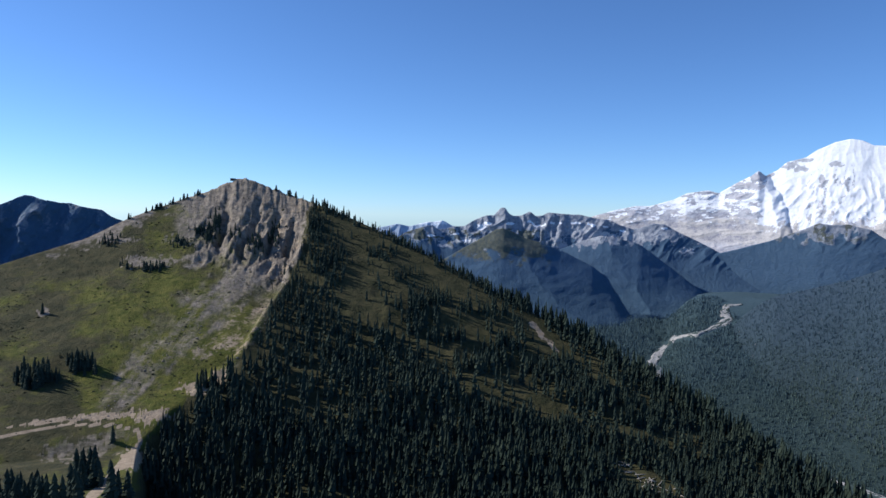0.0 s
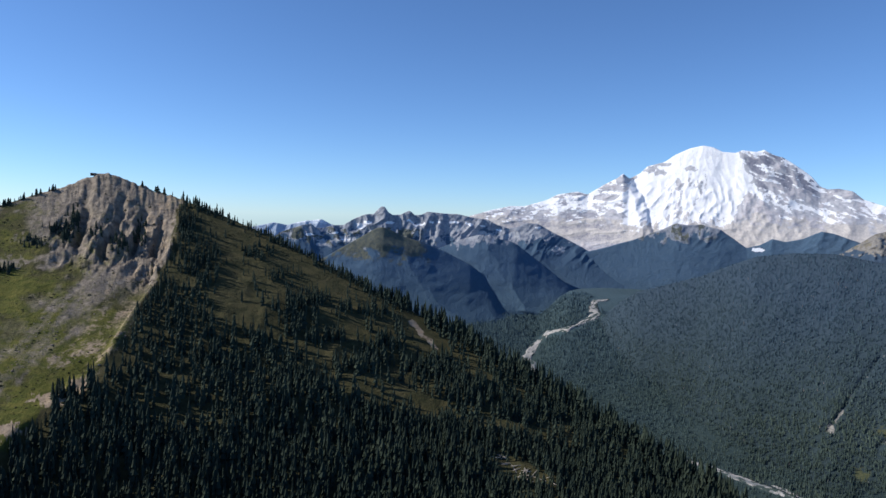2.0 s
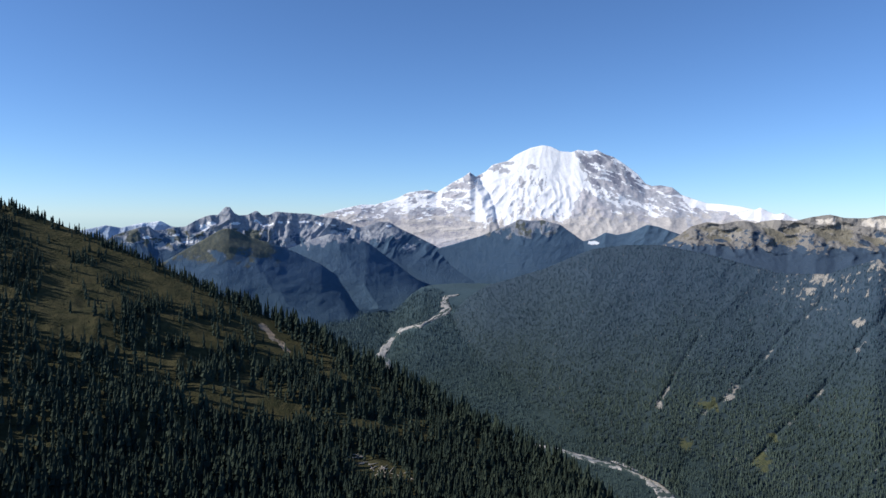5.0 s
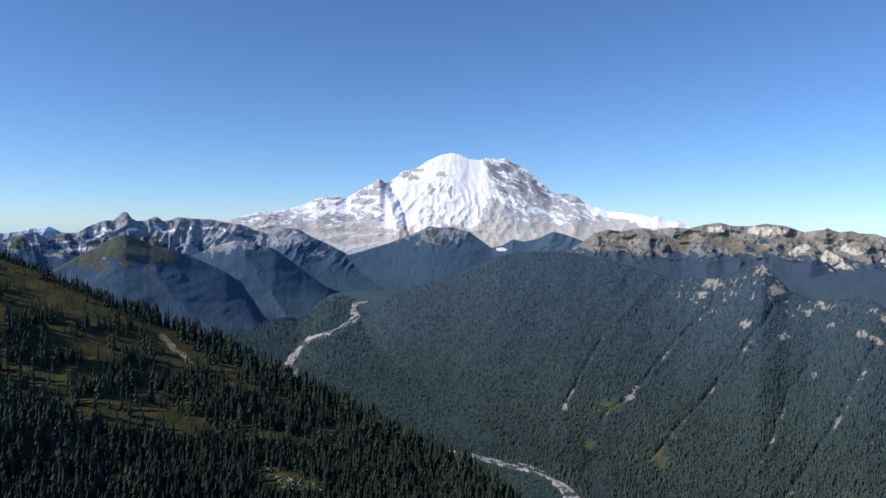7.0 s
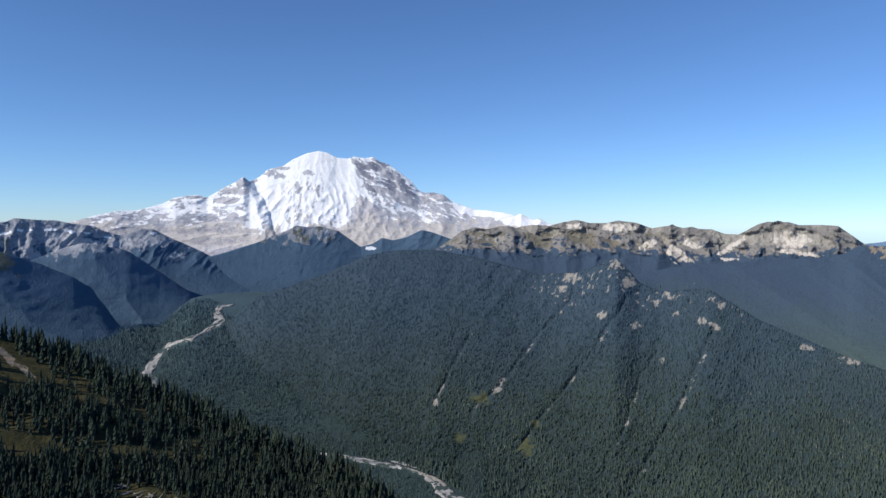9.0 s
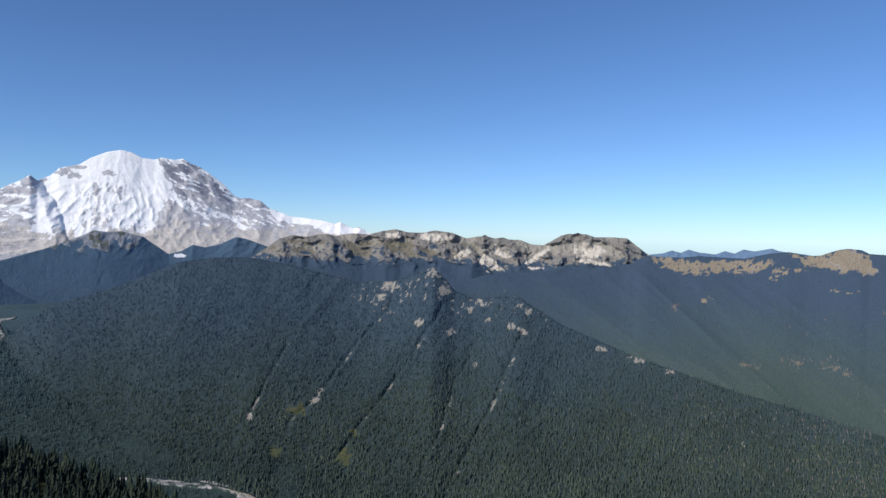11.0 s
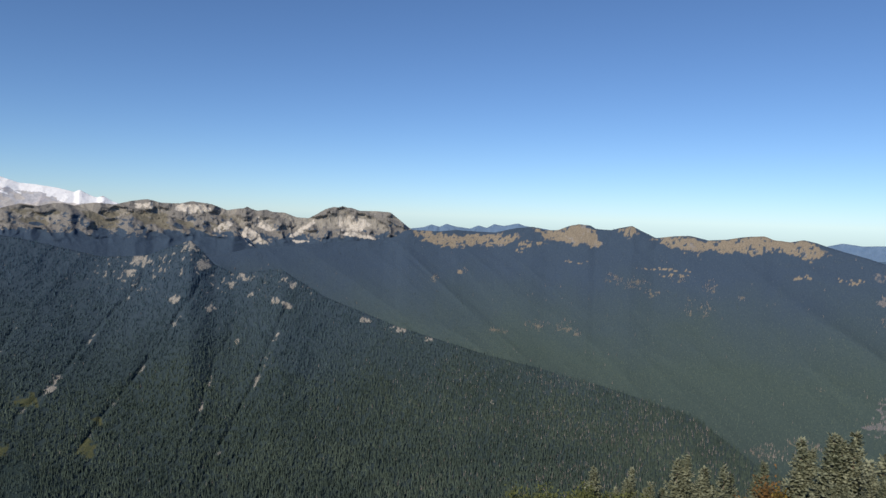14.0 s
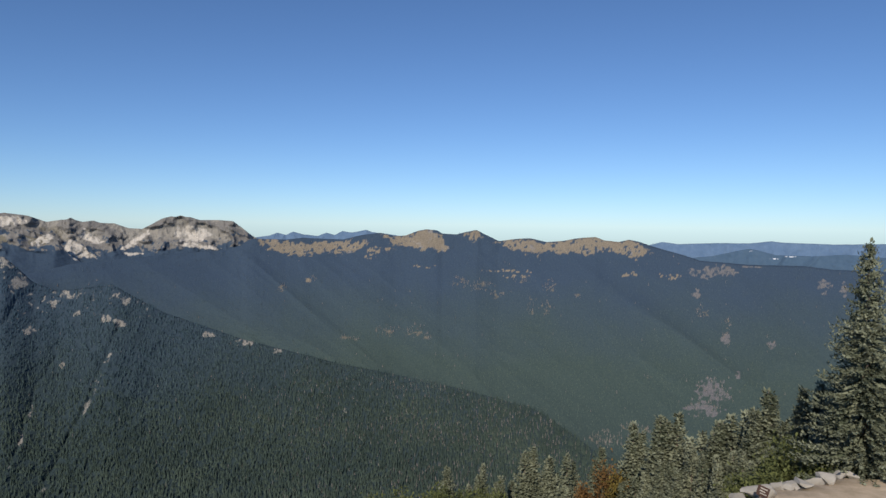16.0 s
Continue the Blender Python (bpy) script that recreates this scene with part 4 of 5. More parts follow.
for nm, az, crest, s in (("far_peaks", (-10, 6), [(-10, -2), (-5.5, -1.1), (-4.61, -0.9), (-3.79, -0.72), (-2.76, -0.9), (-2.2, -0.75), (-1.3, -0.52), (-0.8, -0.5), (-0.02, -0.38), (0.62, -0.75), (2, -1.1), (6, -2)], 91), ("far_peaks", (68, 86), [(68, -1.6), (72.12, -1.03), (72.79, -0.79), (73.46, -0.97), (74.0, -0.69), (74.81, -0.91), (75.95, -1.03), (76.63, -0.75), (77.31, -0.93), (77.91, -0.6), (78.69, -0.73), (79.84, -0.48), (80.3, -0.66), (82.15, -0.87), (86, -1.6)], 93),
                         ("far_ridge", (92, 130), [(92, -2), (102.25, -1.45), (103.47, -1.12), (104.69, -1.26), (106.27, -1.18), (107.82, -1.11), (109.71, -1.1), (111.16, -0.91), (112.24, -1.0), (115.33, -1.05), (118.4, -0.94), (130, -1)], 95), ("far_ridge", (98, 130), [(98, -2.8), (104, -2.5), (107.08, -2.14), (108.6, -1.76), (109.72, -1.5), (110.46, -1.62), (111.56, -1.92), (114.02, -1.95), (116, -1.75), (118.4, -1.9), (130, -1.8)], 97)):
    mountain_range(nm, az, crest, [(az[0], -4), (az[1], -4)], 4450 if s == 97 else 4600, 4560 if s == 97 else 4780, mat_far if s == 97 else mat_blue, lambda A, E, up, r: (1.0 * (A < 10) + 0 * A, 0 * A, 0.62 * (A < 10) * smooth(-1.0, -0.6, E) + 0.5 * blots(A, E, [(109.8, -1.68, 0.25, 0.05), (112.4, -2.0, 0.5, 0.05), (111.5, -2.2, 0.4, 0.04)], 98)), 45, 2.0, 0.01, 0.3, 300, 40, s, 1.0, 1.5, "far mountains on the horizon, coloured blue for haze", soft=0.12)

# ---- ground ----
FLOOR = [(0, -31), (900, -31), (1500, -27.5), (2000, -23.3), (2300, -20.4), (2500, -18.0), (3000, -12.6), (4000, -7.2), (4850, -5.0)]
HEAD = [(2500, -18.0), (3000, -12.6), (3400, -9.2), (3700, -6.9), (3850, -6.0), (4300, -5.2), (4850, -4.8)]      # the valley's head, past the river's bend


def floor_height(az, d):
    out = smooth(8, 30, np.maximum(-45 - az, az - 125))
    bend = smooth(17.5, 20.5, az)
    el = np.where(d < 2500, along(d, FLOOR), along(d, FLOOR) * (1 - bend) + along(d, HEAD) * bend) * (1 - out) + out * np.interp(d, [0, 900, 2500, 4850], [-31, -30, -9, -1.3])
    el = el - 9 * smooth(43, 52, az) * smooth(900, 1900, d)
    return EYE + d * tan_d(el) + (fbm(az / 2.5, d / 150, 4, 9) - 0.5) * 16 * smooth(900, 2000, d)


na, ns = 420, 150
AZ, S = np.meshgrid(np.linspace(-180, 180, na), np.linspace(0, 1, ns), indexing="ij")
D = 4850 * S ** 1.5
Z = floor_height(AZ, D)
Z = np.where(D < 1000, np.minimum(Z, hill_height(AZ, D) - 8 * smooth(0, 60, D) - 1.0), Z)
me = mesh_of("ground", xyz(AZ, D, Z).reshape(-1, 3), grid_faces(na, ns), mat_floor, True, np.zeros((na * ns, 3)))
tagged(new("ground", me), "forested valley floor reaching the horizon", "ground", kind="structure")


def river(knots, label, seed):
    """A braided gravel river bed on the valley floor: knots of (azimuth, elevation, half width in degrees)."""
    k = np.array(knots, float)
    t = np.linspace(0, len(k) - 1, 160)
    a, e, w = (sum(np.interp(t + o, np.arange(len(k)), k[:, c]) for o in (-0.35, 0, 0.35)) / 3 for c in range(3))
    bend = smooth(17.5, 20.5, a)
    d = np.interp(e, [k[1] for k in FLOOR[1:]], [k[0] for k in FLOOR[1:]]) * (1 - bend) + np.interp(e, [k[1] for k in FLOOR[1:5] + HEAD], [k[0] for k in FLOOR[1:5] + HEAD]) * bend
    p = xyz(a, d, 0 * d)[:, :2]
    tang = np.gradient(p, axis=0)
    tang /= np.linalg.norm(tang, axis=1)[:, None]
    side = np.stack([tang[:, 1], -tang[:, 0]], -1)
    q = np.linspace(-1, 1, 15)
    seen = np.hypot((side * np.stack([np.cos(np.radians(a)), -np.sin(np.radians(a))], -1)).sum(1), (side * np.stack([np.sin(np.radians(a)), np.cos(np.radians(a))], -1)).sum(1) * np.sin(np.radians(-e)))
    wid = np.radians(w) * d / np.maximum(seen, 0.22) * (0.75 + 0.6 * fbm(t * 2.2, t * 0 + 3, 3, seed))
    shift = (fbm(t * 1.5, t * 0 + 8, 3, seed + 3) - 0.5) * wid
    P = p[:, None] + side[:, None] * (q[None, :, None] * wid[:, None, None] + shift[:, None, None])
    az, dd = np.degrees(np.arctan2(P[..., 0], P[..., 1])), np.hypot(P[..., 0], P[..., 1])
    z = floor_height(az, dd) + 3 + 2.0 * fbm(P[..., 0] / 14, P[..., 1] / 14, 3, seed) - 6 * np.abs(q[None]) ** 6
    isle = smooth(0.5, 0.62, fbm(q[None] * 2.2 + 0 * t[:, None], t[:, None] * 3.2 + 0 * q[None], 3, seed + 21)) * 0.9
    wet = smooth(0.55, 0.62, fbm(q[None] * 3.5 + np.sin(t[:, None] * 2.4), t[:, None] * 0.8, 3, seed + 31))
    masks = np.stack([wet, isle, 0 * isle], -1).reshape(-1, 3)
    return tagged(new("river_bed", mesh_of("river_bed", np.concatenate([P, z[..., None]], -1).reshape(-1, 3), grid_faces(160, 15), mat_river, True, masks)), label, "river", kind="structure"), np.stack([a, e], -1)


UPPER = [(23.4, -6.2, 0.05), (22.6, -6.35, 0.10), (22.2, -6.5, 0.26), (22.2, -7.03, 0.42), (22.35, -7.53, 0.38), (21.6, -8.0, 0.24), (20.7, -8.53, 0.11), (19.55, -9.02, 0.11), (18.43, -9.31, 0.16), (17.75, -9.97, 0.32), (17.1, -10.7, 0.38), (16.88, -11.35, 0.46), (17.25, -11.8, 0.55), (17.8, -12.8, 0.55)]
LOWER = [(29.5, -17.9, 0.06), (31.0, -18.2, 0.07), (32.6, -18.52, 0.10), (34.9, -18.85, 0.18), (36.3, -19.05, 0.22), (38.1, -19.55, 0.30), (39.2, -20.1, 0.45), (40.0, -20.7, 0.6), (40.7, -21.5, 0.75), (42, -22.8, 0.8)]
river(UPPER, "pale gravel bed of a braided valley river", 5)
river(LOWER, "wide pale gravel bed with grey channels", 9)


# ---- trees ----
def spire(sides, tiers, width, seed, base=0.04):
    """A narrow conifer of height 1, as one closed skin with drooping tiers: vertices and triangles."""
    rng = np.random.default_rng(seed)
    rings = []
    for k in range(tiers):
        h0 = base + (1 - base) * (k / tiers)
        h1 = base + (1 - base) * ((k + 1) / tiers)
        r = width * (1 - k / tiers) ** 0.8 + 0.012
        rings += [(h0 - 0.35 * (h1 - h0), r * 1.0), (h0 + 0.45 * (h1 - h0), r * 0.52)]
    th = np.linspace(0, 2 * np.pi, sides, endpoint=False)
    V, F = [], []
    for i, (h, r) in enumerate(rings):
        jag = 1 + (rng.random(sides) - 0.5) * (0.75 if i % 2 == 0 else 0.3)
        twist = th + i * 0.4
        V.append(np.stack([np.cos(twist) * r * jag, np.sin(twist) * r * jag, h + (rng.random(sides) - 0.5) * 0.03], -1))
    V = np.concatenate(V + [np.array([[0, 0, 1.0]])])
    V[:, 2] = np.maximum(V[:, 2], -0.05)
    for i in range(len(rings) - 1):
        for j in range(sides):
            a0, b0 = i * sides + j, i * sides + (j + 1) % sides
            F += [(a0, b0, b0 + sides), (a0, b0 + sides, a0 + sides)]
    last = (len(rings) - 1) * sides
    F += [(last + j, last + (j + 1) % sides, len(V) - 1) for j in range(sides)]
    return V, np.array(F)


def many(name, templates, places, heights, material, seed, label, spread=0.3):
    """All trees of one forest in one mesh."""
    rng = np.random.default_rng(seed)
    VV, FF, off = [], [], 0
    pick = rng.integers(0, len(templates), len(places))
    for k, (V, F) in enumerate(templates):
        P, H = places[pick == k], heights[pick == k]
        n = len(P)
        if not n:
            continue
        th, w = rng.random(n) * 6.283, H * (1 + (rng.random(n) - 0.5) * 2 * spread)
        c, s_ = np.cos(th)[:, None], np.sin(th)[:, None]
        tilt = (rng.random((n, 2)) - 0.5) * 0.06
        X = (V[None, :, 0] * c - V[None, :, 1] * s_) * w[:, None] + tilt[:, :1] * V[None, :, 2] * H[:, None]
        Y = (V[None, :, 0] * s_ + V[None, :, 1] * c) * w[:, None] + tilt[:, 1:] * V[None, :, 2] * H[:, None]
        VV.append((np.stack([X, Y, V[None, :, 2] * H[:, None]], -1) + P[:, None]).reshape(-1, 3))
        FF.append((F[None] + (np.arange(n) * len(V))[:, None, None] + off).reshape(-1, 3))
        off += n * len(V)
    return tagged(new(name, mesh_of(name, np.concatenate(VV), np.concatenate(FF), material, False)), label, "trees", kind="stuff")


# the forest of the near hill
rng = np.random.default_rng(7)
FORESTLINE = [(-24, -16.6), (-20, -13.2), (-16.5, -11.2), (-13.5, -7.4), (-11.6, -4.0), (-10.8, -5.5), (-8, -8.9), (-5.6, -9.4), (-0.7, -11.4), (1.8, -14.2), (8.5, -16.4), (14.8, -17.0), (21.2, -17.6), (28, -19.0), (36, -22)]
GROVES = [(-10.2, -2.2, 0.7, 2.6), (-9.0, -4.5, 1.0, 2.2), (-5, -3.2, 1.2, 0.5), (-1.9, -8.0, 1.8, 1.2), (-0.6, -6.9, 1.2, 0.8), (3.0, -7.8, 1.8, 0.3), (-3, -5.0, 1.2, 0.35), (4.5, -8.0, 1.0, 0.4), (5.5, -11.0, 1.6, 0.9), (9.5, -12.5, 1.8, 1.0), (3.0, -12.2, 1.8, 0.6), (12.5, -14.0, 2.2, 1.2), (0, -10.2, 1.5, 0.4), (18, -15.2, 3.0, 1.2), (24, -17.6, 3, 1.5)]
GLADES = [(-10.1, -15.8, 2.2, 0.8), (-15.2, -13.2, 1.5, 0.35), (-13.0, -11.6, 1.6, 0.3), (-11.5, -13.0, 1.0, 0.3), (16.5, -20.0, 2.4, 0.8), (-7.2, -6.3, 2.0, 1.6), (-4.7, -7.6, 1.6, 0.7), (10, -15.3, 1.5, 0.4), (-12.5, -9.3, 1.2, 0.3)]
n = 60000
az = rng.uniform(-33, 48, n)
d = np.sqrt(rng.uniform(330 ** 2, 860 ** 2, n))
keep = d < along(az, HILL_D) * 1.02
az, d = az[keep], d[keep]
z = hill_height(az, d)
el = np.degrees(np.arctan2(z - EYE, d))
wob = fbm(az * 1.1, el * 2.2, 3, 61) - 0.5
dens = 0.95 * smooth(0.45, -0.45, el - along(az, FORESTLINE) + wob * 1.2)
dens = np.maximum(dens, 0.9 * blots(az, el, GROVES, 62))
sky = along(az, HILL_SKY) - el
dens = np.maximum(dens, 1.5 * smooth(0.7, 0.15, sky) * smooth(-13, -10, az) * (0.4 + 1.2 * fbm(az * 0.9, az * 0, 3, 8)))
dens = np.maximum(dens, 0.7 * smooth(2.2, 0.8, sky) * smooth(8, 16, az))
dens = np.maximum(dens, 0.10 + 0.10 * smooth(0, 14, az))
dens = dens * (1 - 0.97 * blots(az, el, GLADES, 63))
right = az - along(el, CREASE) > 0.15 + 0.5 * smooth(-8, -11, el)
dens = dens * np.where(right, 1, 0) * smooth(0.5, 0.9, far_from(az, el, SCAR)) * (1 - 0.8 * smooth(0.7, 0.3, far_from(az, el, LOGS)))
keep = rng.random(len(az)) < np.maximum(dens * (0.36 + 0.44 * smooth(0, 8, az) + 0.26 * smooth(-12.5, -16, el)), 0.8 * blots(az, el, GROVES, 62) * right) * smooth(0.24, 0.5, fbm(az * 0.8, el * 1.6, 4, 91) + 0.12)
az, d, z, el = az[keep], d[keep], z[keep], el[keep]
high = smooth(-13, -3, el)
heights = (11.0 - 4.0 * high) * (1 - 0.22 * smooth(4, 18, az)) * np.minimum(rng.lognormal(0, 0.32, len(az)), 1.55)
heights = heights * (1 + 0.55 * smooth(1.0, 0.2, along(az, HILL_SKY) - el) * smooth(2, 10, az))
hill_trees = [spire(4, 5, 0.15, 1), spire(5, 4, 0.125, 2), spire(5, 4, 0.165, 3), spire(4, 4, 0.14, 4)]
stout_trees = [spire(5, 4, 0.26, 6), spire(5, 4, 0.22, 7), spire(5, 3, 0.3, 8)]
many("fir_forest", hill_trees, xyz(az, d, z - 0.3), heights, mat_fir, 5, "dense forest of dark narrow firs on the hillside")

# solitary firs and groves on the meadow and along the crest
fir = tagged(new("fir_tree"), "dark narrow fir standing alone on the hillside", "tree", "firs on the open hillside")
Vt, Ft = spire(8, 8, 0.18, 12)
crown = new("crown", mesh_of("crown", Vt * 9, Ft, mat_fir, False))
crown.parent = fir
ring = np.linspace(0, 2 * np.pi, 6, endpoint=False)
Vt = np.concatenate([np.stack([np.cos(ring) * r, np.sin(ring) * r, 0 * ring + h], -1) for r, h in ((0.17, -0.6), (0.1, 2.0))])
trunk = new("trunk", mesh_of("trunk", Vt, np.array([(j, (j + 1) % 6, (j + 1) % 6 + 6, j + 6) for j in range(6)]), mat_bark))
trunk.parent = fir
stands = [(-30.4, -12.1, 0.9, 0.6, 54), (-27.6, -11.5, 0.9, 0.3, 30), (-26.6, -11.6, 0.4, 0.3, 4), (-28.9, -12.3, 0.3, 0.15, 3), (-22.6, -4.4, 1.0, 0.25, 34), (-25.6, -2.4, 0.6, 0.3, 16), (-20.5, -2.6, 0.8, 0.3, 14), (-29.8, -7.5, 0.3, 0.12, 2), (-18.8, -1.9, 0.7, 0.5, 46), (-17.9, -0.6, 0.3, 0.9, 34), (-21, -2.2, 0.3, 0.2, 4), (-24.6, -4.2, 0.6, 0.2, 4), (-25.3, -16.9, 0.06, 0.03, 1),
          (-18.9, -13.4, 0.5, 0.35, 8), (-18.0, -13.7, 0.25, 0.1, 2), (-27.2, -19.6, 1.1, 0.3, 32), (-31.6, -20.6, 1.4, 0.6, 34), (-28.6, -21.6, 2.0, 0.4, 22), (-25.2, -20.9, 0.8, 0.4, 6), (-22.5, -19.5, 1.3, 1.0, 16), (-15.2, -2.6, 0.9, 0.5, 22), (-13.6, -1.9, 0.5, 0.9, 20), (-16.6, -1.6, 0.4, 0.6, 8), (-12.9, -4.6, 0.2, 0.5, 3), (-13.8, -8.2, 0.15, 0.3, 2)]
spots = []
for a0, e0, wa, we, count in stands:
    spots += [(a0 + rng.normal(0, wa * 0.6), e0 + rng.normal(0, we * 0.6)) for _ in range(count)]
line = [(a0, along(a0, HILL_SKY) - 0.12) for a0 in np.concatenate([rng.uniform(-24.3, -19.0, 26), rng.uniform(-13.5, -8, 12)])]
dd = np.linspace(200, 880, 700)
found = []
for k, (a0, e0) in enumerate(spots + line):
    prof = np.degrees(np.arctan2(hill_height(np.full(700, a0), dd) - EYE, dd))
    hit = np.argmax(prof > e0)
    if prof[hit] <= e0:
        hit = np.argmax(prof)
    h = min(rng.lognormal(0, 0.22), 1.35) * (0.66 if e0 > -6 else 1.15 if e0 > -14 else 1.4) * (0.95 if k >= len(spots) else 1)
    found.append((dd[hit], a0, float(hill_height(np.array([a0]), dd[hit:hit + 1])[0]) - 0.2, h))
found.sort()
for k, (d0, a0, z0, h) in enumerate(found[:240]):
    m = pose(*xyz(a0, d0, z0), 0, 0, rng.uniform(0, 360)) @ Matrix.Diagonal((h * rng.uniform(0.8, 1.25), h * rng.uniform(0.8, 1.25), h, 1))
    if k == 0:
        fir.matrix_basis = m
    else:
        copy_thing(fir, Matrix.Identity(4)).matrix_basis = m
rest = np.array(found[240:])
many("fir_grove", stout_trees, xyz(rest[:, 1], rest[:, 0], rest[:, 2]), rest[:, 3] * 9, mat_fir, 55, "small groves of dark firs below the summit cliffs")


# loose stones of the road bank, the scree and the summit cliffs
bm = bmesh.new()
bmesh.ops.create_icosphere(bm, subdivisions=1, radius=1)
ball_v, ball_f = np.array([v.co[:] for v in bm.verts]), np.array([[v.index for v in f.verts] for f in bm.faces])
bm.free()
stone_kinds = [(ball_v * (0.75 + 0.5 * rng.random((12 if len(ball_v) == 12 else len(ball_v), 1))) * np.array([1, 0.8, 0.7]), ball_f) for _ in range(4)]
n = 26000
sa, sd = rng.uniform(-33, -9, n), np.sqrt(rng.uniform(440 ** 2, 850 ** 2, n))
sz = hill_height(sa, sd)
se = np.degrees(np.arctan2(sz - EYE, sd))
left_side = sa < along(se, CREASE) + 0.3
want = 0.9 * blots(sa, se, [(-29.5, -14.95, 2.0, 0.12), (-25.8, -15.0, 2.6, 0.22), (-22.6, -15.4, 1.4, 0.4)], 23)
want = np.maximum(want, 0.35 * smooth(1.6, 0.2, far_from(sa, se, SCREE)))
want = np.maximum(want, 0.4 * smooth(1.2, 0.2, np.abs(sa - along(se, CREASE) + 0.3)) * smooth(-14.5, -12, se))
want = np.maximum(want, 0.35 * smooth(-5, -1, se) * smooth(6, 3, np.abs(sa + 14.3)))
ok = (rng.random(n) < want) & left_side & (sd < along(sa, HILL_D) * 0.99)
many("loose_stones", stone_kinds, xyz(sa, sd, sz)[ok], rng.lognormal(-0.95, 0.42, ok.sum()), mat_stone, 71, "loose tan and grey stones on the meadow and cliffs", 0.3)["category"] = "rocks"


# low tufts and dwarf shrubs over the meadow
n = 15000
sa, sd = rng.uniform(-34, 12, n), np.sqrt(rng.uniform(440 ** 2, 840 ** 2, n))
sz = hill_height(sa, sd)
se = np.degrees(np.arctan2(sz - EYE, sd))
want = smooth(0.46, 0.66, fbm(sa * 1.1, se * 1.8, 4, 83)) * smooth(-16, -14, se) + 0.06
ok = (rng.random(n) < want) & (sd < along(sa, HILL_D) * 0.98)
many("low_shrubs", [(v * np.array([1, 1, 0.75]), f) for v, f in stone_kinds], xyz(sa, sd, sz)[ok], rng.lognormal(-0.55, 0.4, ok.sum()), mat_tuft, 72, "dark low tufts and dwarf shrubs dotted over the meadow", 0.4)["category"] = "shrubs"


# fallen logs
log = tagged(new("fallen_log"), "bleached fallen log lying between the firs", "log", "fallen logs on the slope")
ring = np.linspace(0, 2 * np.pi, 7, endpoint=False)
pts = [np.stack([0 * ring + x, np.cos(ring) * r, np.sin(ring) * r + 0.2], -1) for x, r in ((-4.0, 0.12), (-3.9, 0.3), (0, 0.27), (3.2, 0.16), (3.4, 0.05))]
body = new("trunk", mesh_of("trunk", np.concatenate(pts), np.array([(i * 7 + j, i * 7 + (j + 1) % 7, i * 7 + 7 + (j + 1) % 7, i * 7 + 7 + j) for i in range(4) for j in range(7)]), mat_log))
body.parent = log
stub = new("branch", mesh_of("branch", np.array([(0.6, -0.05, 0.3), (0.7, 0.05, 0.3), (0.75, -0.05, 0.35), (1.3, 0.5, 1.1)]), np.array([(0, 1, 3), (1, 2, 3), (2, 0, 3), (0, 2, 1)]), mat_log, False))
stub.parent = log
for k in range(34):
    t = rng.random()
    a0 = np.interp(t, [0, 0.5, 1], [14.2, 16.5, 19.4]) + rng.normal(0, 0.5)
    e0 = np.interp(t, [0, 0.5, 1], [-18.9, -19.9, -20.8]) + rng.normal(0, 0.25)
    prof = np.degrees(np.arctan2(hill_height(np.full(700, a0), dd) - EYE, dd))
    d0 = dd[np.argmax(prof > e0)]
    hh = hill_height(np.array([a0, a0, a0 + 0.3]), np.array([d0, d0 + 2, d0]))
    turn = rng.uniform(0, 180)
    pitch = math.degrees(math.atan((hh[1] - hh[0]) / 2)) * math.sin(radians(turn))
    m = pose(*xyz(a0, d0, float(hh[0]) + 0.35), 0, -pitch, turn) @ Matrix.Diagonal((rng.uniform(0.5, 1.1), 1, 1, 1))
    if k == 0:
        log.matrix_basis = m
    else:
        copy_thing(log, Matrix.Identity(4)).matrix_basis = m


# the forest of the far mountainside and the valley
def wooded(grid, count, seed, low, high, bare, shrink=0.0, top=1.0):
    """Places for trees on a range's grid, evenly over its area as the eye sees it, away from bare ground."""
    A, D, Z, E, S, C = grid
    rng = np.random.default_rng(seed)
    i, j = rng.uniform(0, A.shape[0] - 1.01, count), rng.uniform(0, (S[0] <= top).sum() - 1.01, count)
    i0, j0, fi, fj = i.astype(int), j.astype(int), i % 1, j % 1
    g = lambda M: M[i0, j0] * (1 - fi) * (1 - fj) + M[i0 + 1, j0] * fi * (1 - fj) + M[i0, j0 + 1] * (1 - fi) * fj + M[i0 + 1, j0 + 1] * fi * fj
    a, d, z, e, c = g(A), g(D), g(Z), g(E), np.max(C, -1)[i0, j0]
    span = (E[:, (S[0] <= 1).sum() - 1] - E[:, 0])[i0]
    ok = (rng.random(count) < np.clip(span / 18, 0.05, 1)) & (c < bare + 0.25 * rng.random(count))
    return a[ok], d[ok], z[ok], e[ok], rng.uniform(low, high, ok.sum()) * (2300 / d[ok]) ** shrink


def dart(width, seed):
    """A far conifer of height 1: a jagged skirt under a narrow tip, nine triangles."""
    rng = np.random.default_rng(seed)
    th = np.arange(5) * 1.2566 + rng.random(5) * 0.5
    r0 = width * (1 + (rng.random(5) - 0.5) * 0.7)
    V = np.concatenate([np.stack([np.cos(th) * r0, np.sin(th) * r0, 0.02 + 0.08 * rng.random(5)], -1), [[0, 0, 0.66]],
                        np.stack([np.cos(th[:4] * 1.25) * width * 0.55, np.sin(th[:4] * 1.25) * width * 0.55, 0.42 + 0.06 * rng.random(4)], -1), [[0, 0, 1.0]]])
    return V, np.array([(j, (j + 1) % 5, 5) for j in range(5)] + [(6 + j, 6 + (j + 1) % 4, 10) for j in range(4)])


